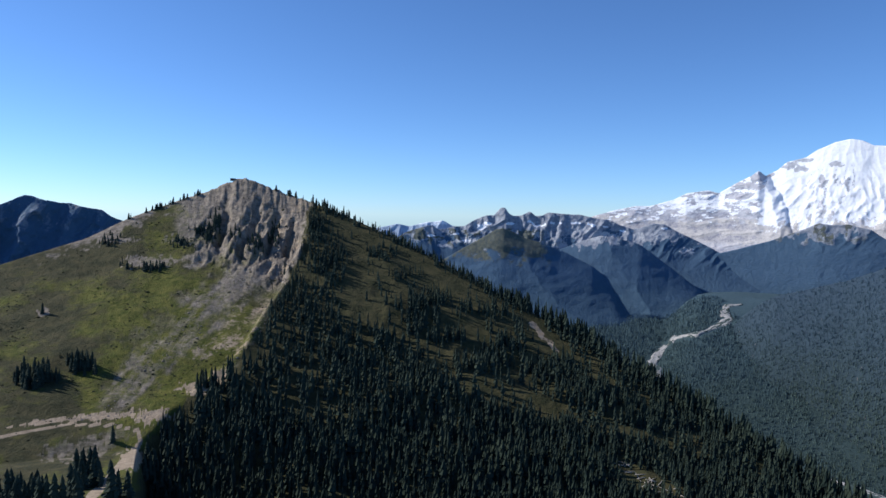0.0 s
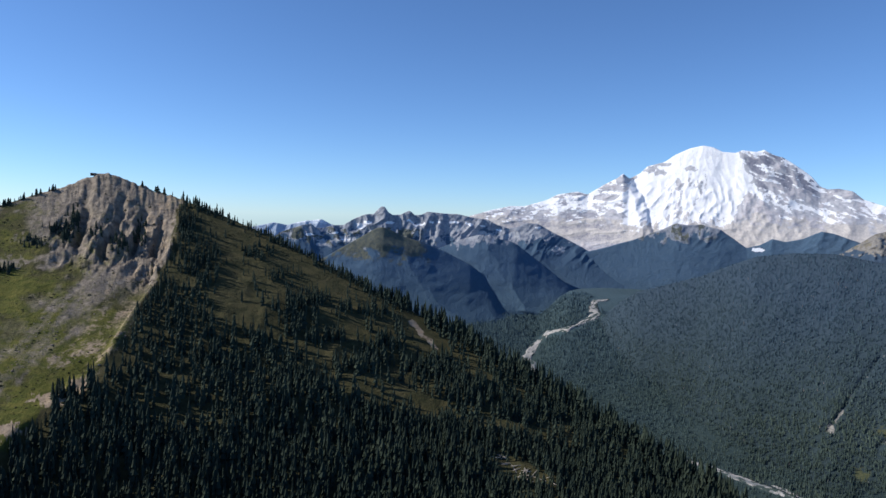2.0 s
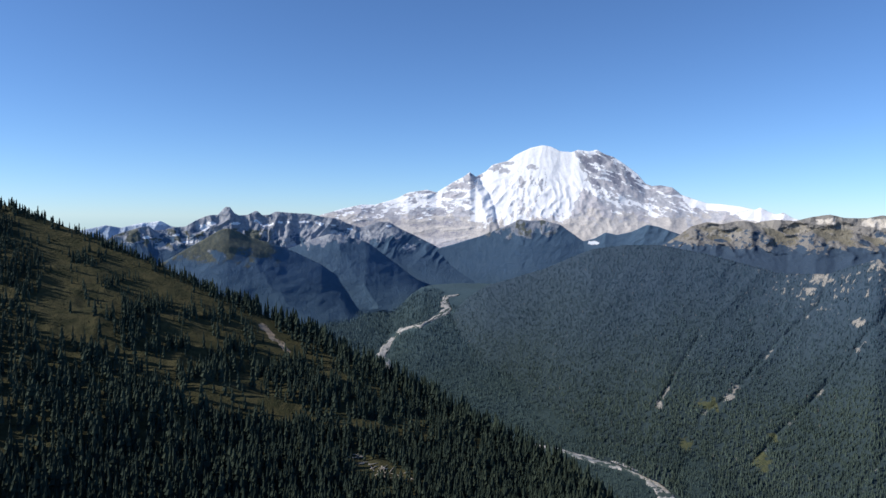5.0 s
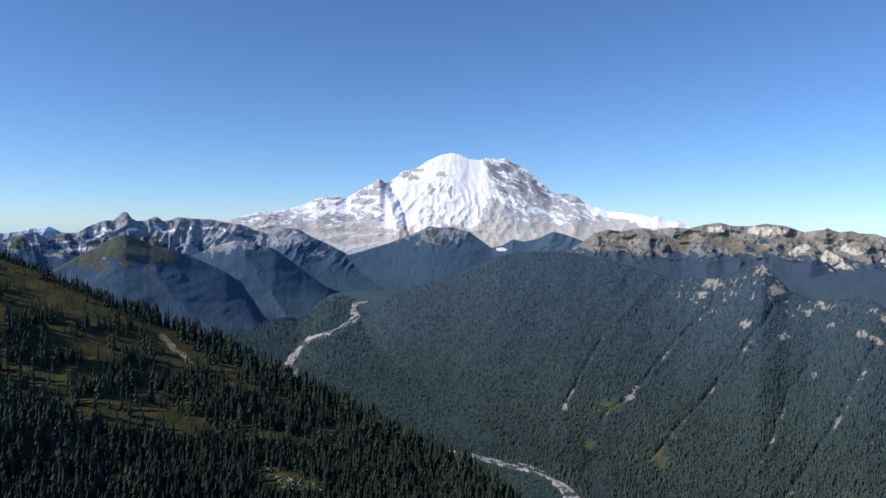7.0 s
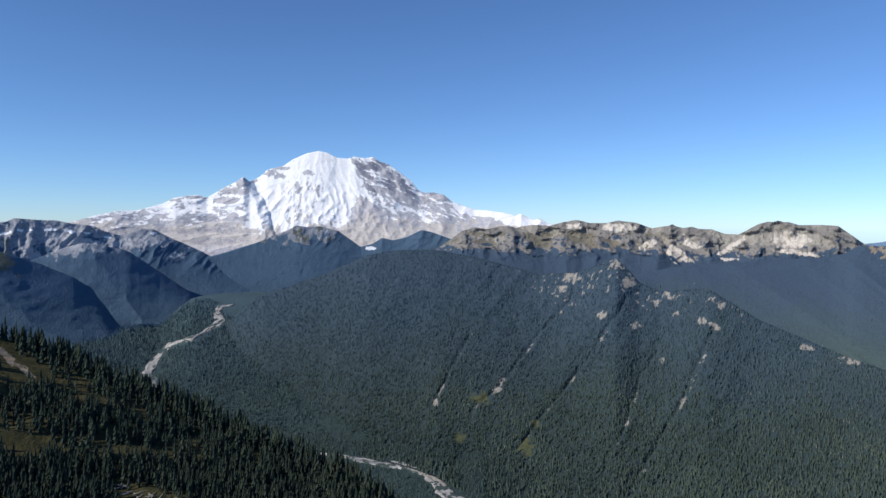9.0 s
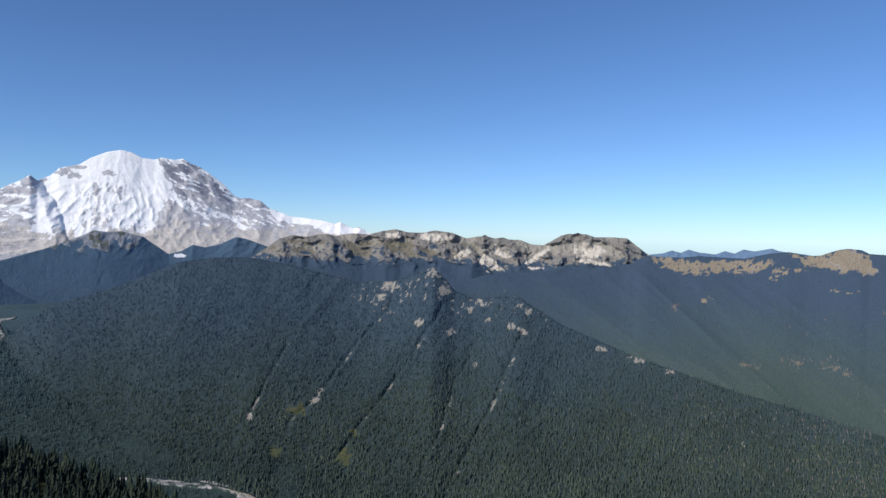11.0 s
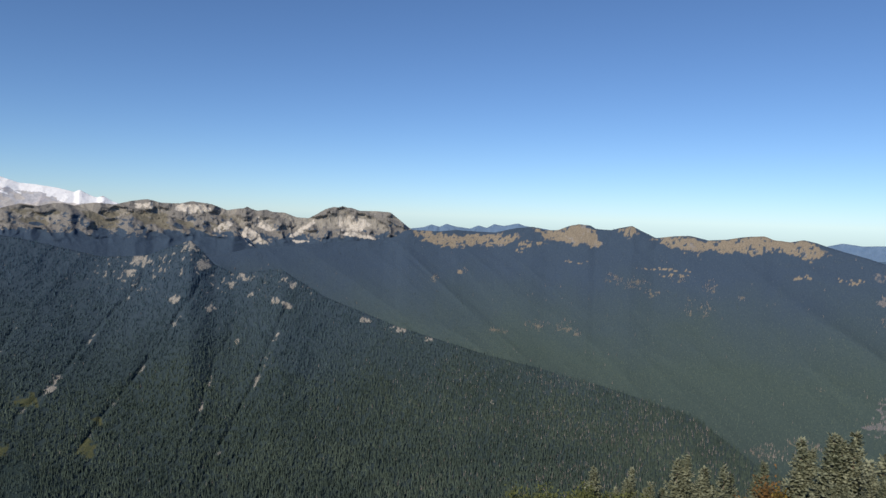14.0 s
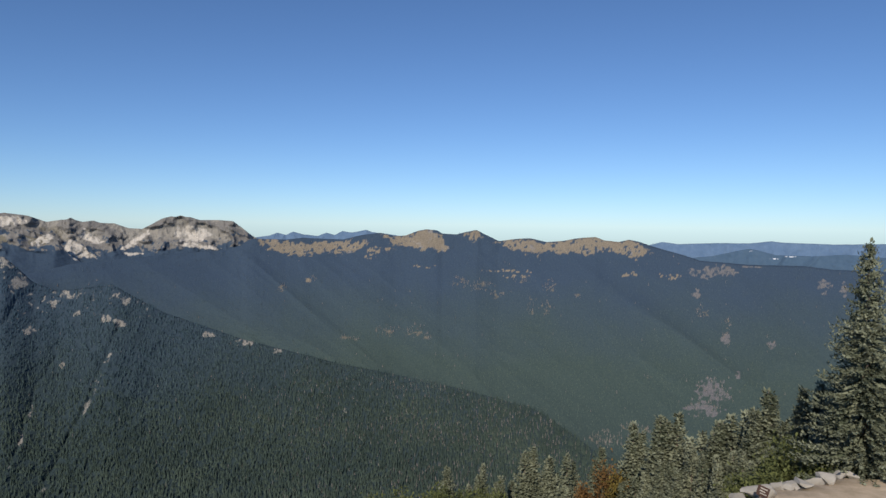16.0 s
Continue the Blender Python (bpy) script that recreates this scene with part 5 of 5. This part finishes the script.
far_trees = [dart(0.16, 21), dart(0.13, 22), dart(0.15, 23), dart(0.12, 24)]
a, d, z, e, h = wooded(MID, 95000, 31, 13, 25, 0.28, 1.0)
# trees farther off take the bluer material, tinted as haze would
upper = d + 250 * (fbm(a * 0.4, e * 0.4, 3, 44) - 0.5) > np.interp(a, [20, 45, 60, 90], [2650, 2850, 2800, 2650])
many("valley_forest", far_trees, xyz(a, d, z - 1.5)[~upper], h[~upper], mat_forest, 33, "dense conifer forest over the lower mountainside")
many("upland_forest", far_trees, xyz(a, d, z - 1.5)[upper], h[upper], mat_upland, 36, "conifer forest over the upper mountainside, tinted blue-green for haze")
a, d, z, e, h = wooded(MID, 30000, 39, 11, 18, 0.3, 0.9)
grey = np.random.default_rng(40).random(len(a)) < (0.16 + 0.62 * smooth(0.42, 0.60, fbm(a * 0.35, e * 0.6, 4, 77))) * smooth(64, 86, a) * smooth(-10, -14, e) + 0.02
many("dead_trees", [dart(0.10, 25), dart(0.08, 26)], xyz(a, d, z - 1)[grey], h[grey], mat_snag, 41, "grey dead conifers standing among the forest")
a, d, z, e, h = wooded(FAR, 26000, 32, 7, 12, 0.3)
many("valley_forest", far_trees, xyz(a, d, z - 1.5), h, mat_hazy, 34, "dense conifer forest below the tan meadows")
a, d, z, e, h = wooded(FAR, 60000, 48, 11, 18, 2.0)
pale = np.random.default_rng(49).random(len(a)) < 0.55 * blots(a, e, STANDS, 70) + 0.35 * blots(a, e, GREY, 69) * (e < -4.5) + 0.004
many("pale_trees", [dart(0.11, 27), dart(0.09, 28)], xyz(a, d, z - 1)[pale], h[pale], mat_snag, 50, "pale grey and tan conifers in loose stands")
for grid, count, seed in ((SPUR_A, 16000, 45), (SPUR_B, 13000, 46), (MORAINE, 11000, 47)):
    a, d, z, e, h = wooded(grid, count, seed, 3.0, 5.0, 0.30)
    many("spur_forest", far_trees, xyz(a, d, z - 1.5), h, mat_spur, seed, "conifer forest on a far mountain spur, tinted blue for haze")
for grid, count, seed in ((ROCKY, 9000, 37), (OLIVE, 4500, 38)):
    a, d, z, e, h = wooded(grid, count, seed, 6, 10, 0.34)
    many("upland_forest", far_trees, xyz(a, d, z - 1.5), h, mat_hazy, seed, "dark conifer forest below the rocky range")
n = 56000
a, d = rng.uniform(2, 52, n), np.sqrt(rng.uniform(2050 ** 2, 3900 ** 2, n))
z = floor_height(a, d)
e = np.degrees(np.arctan2(z - EYE, d))
ok = (far_from(a, e, [k[:2] for k in UPPER]) > np.interp(e, [-11, -9.5, -8.3, -7.3], [0.5, 0.25, 0.2, 0.45])) & (far_from(a, e, [k[:2] for k in LOWER]) > np.interp(a, [30, 37, 41], [0.25, 0.4, 0.85])) & (e < along(a, [(15, -5), (22, -6), (31, -17), (52, -20)]))
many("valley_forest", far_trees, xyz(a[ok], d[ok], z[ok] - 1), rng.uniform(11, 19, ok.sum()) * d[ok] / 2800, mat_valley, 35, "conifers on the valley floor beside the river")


# ---- foreground ----
PAD_Z = -5.7


def knoll_height(az, d):
    """The summit ground under the eye, relative to the eye, with the gravel pad at its edge."""
    slope = -1.7 - np.interp(d, [0, 3.4, 12, 70], [0, 0, 4.6, 34])
    rim = np.interp(az, [100, 107, 110.5, 113, 116, 119, 124, 140], [9, 14.2, 16.6, 17.4, 18.8, 19.6, 21, 22])
    inside = smooth(105, 108, az) * smooth(11, 12.5, d)
    pad = PAD_Z - 0.02 * (d - 15) - np.clip(d - rim, 0, None) * 0.75
    z = slope * (1 - inside) + np.where(d < rim + 14, np.maximum(pad, slope), slope) * inside
    x, y = np.sin(np.radians(az)) * d, np.cos(np.radians(az)) * d
    return EYE + z + (fbm(x / 1.7, y / 1.7, 4, 14) - 0.5) * 0.16 * smooth(1, 4, d)


n = 170
X, Y = np.meshgrid(np.linspace(-25, 60, n), np.linspace(-40, 45, n), indexing="ij")
AZ, D = np.degrees(np.arctan2(X, Y)), np.hypot(X, Y)
Z = knoll_height(AZ, D)
rimd = np.interp(AZ, [100, 107, 110.5, 113, 116, 119, 124, 140], [9, 14.2, 16.6, 17.4, 18.8, 19.6, 21, 22])
gravel = smooth(rimd + 0.6, rimd - 0.2, D)
masks = np.stack([0 * X, 1 - gravel, 0 * X], -1).reshape(-1, 3)
tagged(new("summit_ground", mesh_of("summit_ground", np.stack([X, Y, Z], -1).reshape(-1, 3), grid_faces(n, n), mat_gravel, True, masks)), "tan gravel of the summit with grassy slope", "ground", kind="structure")


def boulder(size, seed):
    bm = bmesh.new()
    bmesh.ops.create_icosphere(bm, subdivisions=3, radius=1)
    rr = random.Random(seed)
    cuts = [(Vector((rr.gauss(0, 1), rr.gauss(0, 1), rr.gauss(0, 0.8))).normalized(), rr.uniform(0.26, 0.62)) for _ in range(12)]
    for v in bm.verts:
        for nrm, k in cuts:
            over = v.co.dot(nrm) - k
            if over > 0:
                v.co -= nrm * over
        v.co *= 1 + 0.04 * noise.noise(v.co * 2.3 + Vector((seed, 0, 0))) + 0.035 * noise.noise(v.co * 9)
        v.co = Vector((v.co.x * size[0], v.co.y * size[1], v.co.z * size[2]))
    me = bpy.data.meshes.new("boulder")
    bm.to_mesh(me)
    bm.free()
    me.materials.append(mat_boulder)
    return me


rr = random.Random(4)
ROCKS = [(109.6, 16.1, 0.36, 0.28), (110.4, 16.5, 0.6, 0.42), (111.35, 16.9, 0.45, 0.26), (112.1, 17.1, 0.34, 0.3), (112.9, 17.35, 0.55, 0.2), (113.8, 17.7, 0.5, 0.24), (114.6, 18.1, 0.42, 0.22), (115.3, 18.4, 0.5, 0.26), (116.1, 18.8, 0.36, 0.26), (116.8, 19.0, 0.3, 0.2), (108.8, 15.6, 0.3, 0.2), (113.3, 17.3, 0.25, 0.18)]
for k, (a0, d0, w, h) in enumerate(ROCKS):
    ob = new("boulder", boulder((w * rr.uniform(0.75, 1.1), w * rr.uniform(0.4, 0.6), h * 0.72), k + 3))
    ob.matrix_basis = pose(*xyz(a0, d0, float(knoll_height(np.array([a0]), np.array([d0]))[0]) + h * 0.10), rr.uniform(-12, 12), rr.uniform(-12, 12), -a0 + rr.uniform(-30, 30))
    tagged(ob, "pale angular boulder along the edge of the gravel", "rock", "boulders round the gravel")


# small trail sign
def plate(w, t, h, bevel=0.01):
    bm = bmesh.new()
    bmesh.ops.create_cube(bm, size=1)
    for v in bm.verts:
        v.co = Vector((v.co.x * w, v.co.y * t, v.co.z * h))
    bmesh.ops.bevel(bm, geom=bm.edges[:], offset=bevel, segments=2, affect="EDGES")
    return bm


def part(name, bm, material, parent, label=""):
    me = bpy.data.meshes.new(name)
    bm.to_mesh(me)
    bm.free()
    me.materials.append(material)
    ob = new(name, me)
    ob.parent = parent
    if label:
        ob["label"] = label
    return ob


sign = tagged(new("trail_sign"), "small dark brown trail sign with pale marks beside the boulders", "sign")
sign.matrix_basis = pose(*xyz(110.85, 15.7, float(knoll_height(np.array([110.85]), np.array([15.7]))[0])), -14, 24, -110 + 22) @ Matrix.Diagonal((0.62, 0.62, 0.62, 1))
p = part("post", plate(0.07, 0.07, 0.6), mat_bark, sign)
p.location = (0, 0.05, 0.25)
b = part("board", plate(0.42, 0.04, 0.34), mat_sign, sign)
b.location = (0, 0, 0.5)
for dx, dz, w, h in ((0, 0.09, 0.26, 0.04), (-0.03, 0.0, 0.2, 0.04), (0.02, -0.08, 0.24, 0.03)):
    q = part("mark", plate(w, 0.012, h, 0.003), mat_boulder, b, "pale bar")
    q.location = (dx, -0.024, dz)


# firs close by: a trunk, and whorls of boughs set with small sprays of needles
def close_fir(seed, height, width, whorls, full=1.0, first=0.06, spray=0.85):
    rng = np.random.default_rng(seed)
    V, F = [], []
    count = 0
    for k in range(whorls):
        f = (k + rng.random() * 0.3) / whorls
        h = height * (first + (1.0 - first) * f ** 0.95)
        reach = width * (1 - f) ** 0.95 * (0.74 + 0.52 * rng.random()) + 0.07
        for b in range(int(11 + 14 * (1 - f))):
            th = rng.random() * 6.283
            if rng.random() > full:
                continue
            L = reach * rng.uniform(0.6, 1.15)
            c, s_ = math.cos(th), math.sin(th)
            droop = 0.46 * (1 - f) + 0.10
            lift = rng.normal(0, 0.05)
            wb = min(0.10 * L + 0.03, 0.05)
            V += [(0, 0, h + 0.03), (c * L * 0.35 - s_ * wb, s_ * L * 0.35 + c * wb, h - L * droop * 0.36), (c * L * 0.7, s_ * L * 0.7, h - L * droop * 0.7 + L * 0.12), (c * L * 0.35 + s_ * wb, s_ * L * 0.35 - c * wb, h - L * droop * 0.36)]
            F += [(count, count + 2, count + 1), (count, count + 3, count + 2)]
            count += 4
            steps = max(2, int(L / (0.075 * spray)))
            for q in range(steps):
                u = (q + 0.6) / steps
                if u < 0.18:
                    continue
                r, z = L * u, h - L * droop * u + L * 0.32 * u ** 2.4 + lift
                for turn in (-1, 0, 1) if q == steps - 1 else (-1, 1):
                    a = th + turn * rng.uniform(0.5, 1.1)
                    ln = spray * rng.uniform(0.10, 0.18) * (1.25 - 0.5 * u) * (1 - 0.4 * f) * 1.2
                    wd = ln * 0.42
                    ox, oy = r * c + rng.normal(0, 0.02), r * s_ + rng.normal(0, 0.02)
                    dx, dy = math.cos(a), math.sin(a)
                    rise = rng.uniform(-0.05, 0.07) * (1 + f)
                    V += [(ox, oy, z), (ox + dx * ln * 0.45 - dy * wd, oy + dy * ln * 0.45 + dx * wd, z - wd * 0.35 + rise * 0.5), (ox + dx * ln, oy + dy * ln, z + rise), (ox + dx * ln * 0.45 + dy * wd, oy + dy * ln * 0.45 - dx * wd, z - wd * 0.35 + rise * 0.5)]
                    F += [(count, count + 2, count + 1), (count, count + 3, count + 2)]
                    count += 4
    tree = new("fir_tree")
    cr = new("crown", mesh_of("crown", np.array(V), np.array(F), mat_close, False))
    cr.parent = tree
    ring = np.linspace(0, 2 * np.pi, 9, endpoint=False)
    pts = [np.stack([np.cos(ring) * r, np.sin(ring) * r, 0 * ring + h], -1) for r, h in ((height * 0.022, -0.5), (height * 0.016, height * 0.3), (height * 0.008, height * 0.7), (0.006, height * 1.0))]
    tr = new("trunk", mesh_of("trunk", np.concatenate(pts), np.array([(i * 9 + j, i * 9 + (j + 1) % 9, i * 9 + 9 + (j + 1) % 9, i * 9 + 9 + j) for i in range(3) for j in range(9)]), mat_bark))
    tr.parent = tree
    return tree


kinds = [close_fir(1, 5.0, 0.98, 33, spray=1.0), close_fir(2, 5.0, 0.84, 35, spray=1.0), close_fir(3, 5.0, 1.1, 32, 0.92, spray=1.0), close_fir(5, 5.0, 0.92, 33, 0.95, spray=1.0)]
for k in kinds:
    tagged(k, "grey-green subalpine fir on the slope below the summit", "tree", "firs below the summit")
# azimuth and elevation of the tip, distance, height
TIPS = [(86.6, -19.5, 36, 4.6), (89.3, -19.8, 36, 5.0), (88.6, -20.6, 34, 4.4), (90.6, -20.3, 34, 4.6), (91.3, -19.9, 33, 4.8), (92.0, -20.2, 35, 4.6), (93.3, -17.95, 33, 5.6), (94.2, -19.6, 34, 4.4), (95.1, -19.0, 33, 4.7), (95.9, -19.3, 34, 4.5), (97.1, -18.3, 33, 5.2), (98.7, -18.2, 31, 5.0), (99.4, -18.9, 32, 4.4),
        (100.6, -18.4, 31, 4.6), (101.6, -16.9, 29, 5.2), (102.25, -15.8, 29, 5.8), (103.2, -17.0, 28, 5.0), (103.9, -15.2, 28, 5.8), (104.55, -14.7, 28, 6.2), (105.5, -16.2, 28, 5.2), (106.2, -15.9, 27, 5.4), (107.1, -16.0, 26, 5.2), (107.9, -15.3, 26, 5.4), (108.5, -14.6, 26, 5.6), (109.05, -14.0, 26, 6.0), (109.8, -15.3, 25, 5.2), (110.3, -14.5, 25, 5.4),
        (111.0, -13.6, 25, 5.6), (111.7, -12.4, 25, 6.2), (112.4, -13.9, 24, 5.0), (113.0, -12.9, 24, 5.4), (113.6, -12.1, 24, 5.6), (114.3, -11.5, 24, 6.0), (115.0, -12.4, 23.5, 5.2), (115.6, -11.6, 23, 5.2), (116.2, -9.8, 22.8, 5.6), (112.2, -16.4, 21.5, 3.4), (113.4, -15.9, 21, 3.2), (114.6, -14.9, 21, 3.4), (115.4, -14.0, 21, 3.6), (119.6, -5.5, 23, 7.2), (121, -8, 22, 6.0), (118.9, -9.0, 21.5, 5.0), (116.6, -12.8, 20.6, 3.4), (84.9, -21.4, 38, 4.6), (87.6, -21.0, 37, 4.4), (96.6, -20.2, 31, 4.2), (101.0, -19.6, 28, 4.2), (105.0, -18.2, 25, 4.2), (108.2, -17.6, 23, 4.0), (110.6, -17.0, 21.5, 3.6)]
rr = random.Random(9)
# a second, lower row that closes the stand
TIPS += [(102.03, -15.2, 29, 6.0), (103.5, -14.4, 28, 6.4), (104.77, -14.1, 28, 6.6), (106.67, -15.2, 27, 5.6), (108.3, -14.6, 26, 5.8), (109.6, -13.6, 26, 6.2), (110.6, -13.3, 25, 6.0), (111.53, -11.9, 25, 6.6), (113.21, -11.4, 24, 6.4), (114.66, -11.0, 24, 6.4), (115.55, -11.0, 23.5, 6.2), (86.6, -19.1, 35, 5.0), (89.4, -19.0, 35, 5.2), (93.5, -17.6, 33, 5.8), (95.0, -18.1, 33, 5.4), (96.8, -17.9, 32, 5.4), (99.0, -17.2, 31, 5.6)]
for k in range(17):
    a0 = 99.5 + k * 1.06 + rr.uniform(-0.3, 0.3)
    TIPS.append((a0, float(np.interp(a0, [99, 102, 105, 109, 113, 117], [-19.6, -18.4, -17.2, -16.3, -14.9, -13.2])) + rr.uniform(-0.8, 0.7), float(np.interp(a0, [99, 109, 117], [30, 23.5, 21.5])), rr.uniform(3.4, 4.6)))
used = set()
for i, (a0, e0, d0, h) in enumerate(TIPS):
    k = i % 4
    top = EYE + d0 * math.tan(radians(e0))
    sc = h / 5.0
    m = pose(*xyz(a0, d0, top - h), rr.uniform(-2, 2), rr.uniform(-2, 2), rr.uniform(0, 360)) @ Matrix.Diagonal((sc * rr.uniform(0.9, 1.15), sc * rr.uniform(0.9, 1.15), sc, 1))
    if k not in used:
        used.add(k)
        kinds[k].matrix_basis = m
    else:
        copy_thing(kinds[k], Matrix.Identity(4)).matrix_basis = m
big = tagged(close_fir(11, 6.6, 1.6, 62, 0.95, 0.02, 0.62), "tall fir with sparse tip beside the gravel", "tree")
big.matrix_basis = pose(*xyz(117.5, 20.2, EYE + 20.2 * math.tan(radians(-0.75)) - 6.6), 0, 0, 40)


def bush(name, seed, size, material, label, place, leaf=0.07, count=1500):
    """A rounded shrub: stems under an uneven crown of separate leaves."""
    rng = np.random.default_rng(seed)
    lobes = rng.normal(0, 0.45, (9, 3)) * np.array([1, 1, 0.4]) + np.array([0, 0, 0.55])
    P = lobes[rng.integers(0, 9, count)] + rng.normal(0, 0.22, (count, 3))
    P[:, 2] = np.abs(P[:, 2])
    P = P * np.array(size)
    th, ph = rng.random(count) * 6.283, rng.normal(0, 0.6, count)
    ax = np.stack([np.cos(th) * np.cos(ph), np.sin(th) * np.cos(ph), np.sin(ph)], -1)
    bx = np.stack([-np.sin(th), np.cos(th), 0 * th], -1)
    ln = leaf * rng.uniform(0.6, 1.5, count)[:, None]
    V = np.stack([P - bx * ln * 0.4, P + ax * ln, P + bx * ln * 0.4, P - ax * ln * 0.6 + np.array([0, 0, 0.01])], 1).reshape(-1, 3)
    o = np.arange(count)[:, None] * 4
    F = np.concatenate([o + np.array([[0, 1, 2]]), o + np.array([[0, 2, 3]])])
    thing = tagged(new(name), label, "shrub")
    part_ob = new("crown", mesh_of("crown", V, F, material, False))
    part_ob.parent = thing
    VV, FF = [], []
    for k in range(7):
        t = np.array(lobes[k]) * np.array(size)
        n0 = len(VV) * 3
        VV += [[(-0.02, 0, -0.2), (0.02, 0, -0.2), tuple(t)]]
        FF += [(n0, n0 + 1, n0 + 2)]
    st = new("stem", mesh_of("stem", np.array(VV).reshape(-1, 3), np.array(FF), mat_bark))
    st.parent = thing
    thing.location = place
    return thing


rr = random.Random(12)
for k in range(12):
    a0 = 81 + k * 0.95 + rr.uniform(-0.3, 0.3)
    d0 = 33 + rr.uniform(-1.5, 1.5)
    e0 = float(np.interp(a0, [81, 88, 93], [-22.0, -21.6, -21.9])) + rr.uniform(-0.3, 0.3)
    sz = (0.9, 0.9, rr.uniform(1.0, 1.5))
    bush("shrub", 20 + k, sz, mat_shrub, "yellow-green shrub on the slope below the summit", tuple(xyz(a0, d0, EYE + d0 * math.tan(radians(e0)) - sz[2] * 0.9)), 0.09, 1100)
for seed, a0, e0, d0, sz, m, lab in ((1, 100.1, -18.9, 29.5, (0.9, 0.9, 1.5), mat_rust, "rust-orange autumn shrub among the firs"), (2, 101.0, -19.4, 29, (0.8, 0.8, 1.2), mat_gold, "olive-gold shrub among the firs"),
                                     (3, 98.0, -20.6, 29.5, (0.6, 0.6, 0.9), mat_rust, "low rust-coloured shrub on the slope"), (4, 111.9, -17.2, 20.5, (0.9, 0.9, 0.9), mat_shrub, "bright green low shrub behind the boulders"),
                                     (5, 113.3, -16.6, 20.0, (1.0, 0.9, 0.9), mat_shrub, "bright green low shrub behind the boulders"), (6, 114.8, -15.6, 20.3, (1.0, 1.0, 0.9), mat_shrub, "bright green low shrub behind the boulders"), (7, 110.2, -18.0, 19.0, (0.7, 0.7, 0.7), mat_shrub, "bright green low shrub behind the boulders")):
    top = EYE + d0 * math.tan(radians(e0))
    bush("shrub", seed, sz, m, lab, tuple(xyz(a0, d0, top - sz[2] * 0.9)))


# hut on the hill's summit
hut = tagged(new("summit_hut"), "small dark hut with a flat roof on the bare summit", "hut")
top_z = float(hill_height(np.array([-16.75]), np.array([845.0]))[0])
hut.matrix_basis = pose(*xyz(-16.75, 845.0, top_z + 1.0), 0, 0, 20)
q = part("wall", plate(5.6, 4.0, 2.6, 0.05), mat_sign, hut)
q.location = (0, 0, 0.9)
q = part("roof", plate(6.4, 4.8, 0.3, 0.06), mat_bark, hut)
q.location = (0, 0, 2.3)
q = part("door", plate(0.9, 0.08, 2.0, 0.02), mat_boulder, hut, "pale door")
q.location = (1.2, -2.02, 0.75)
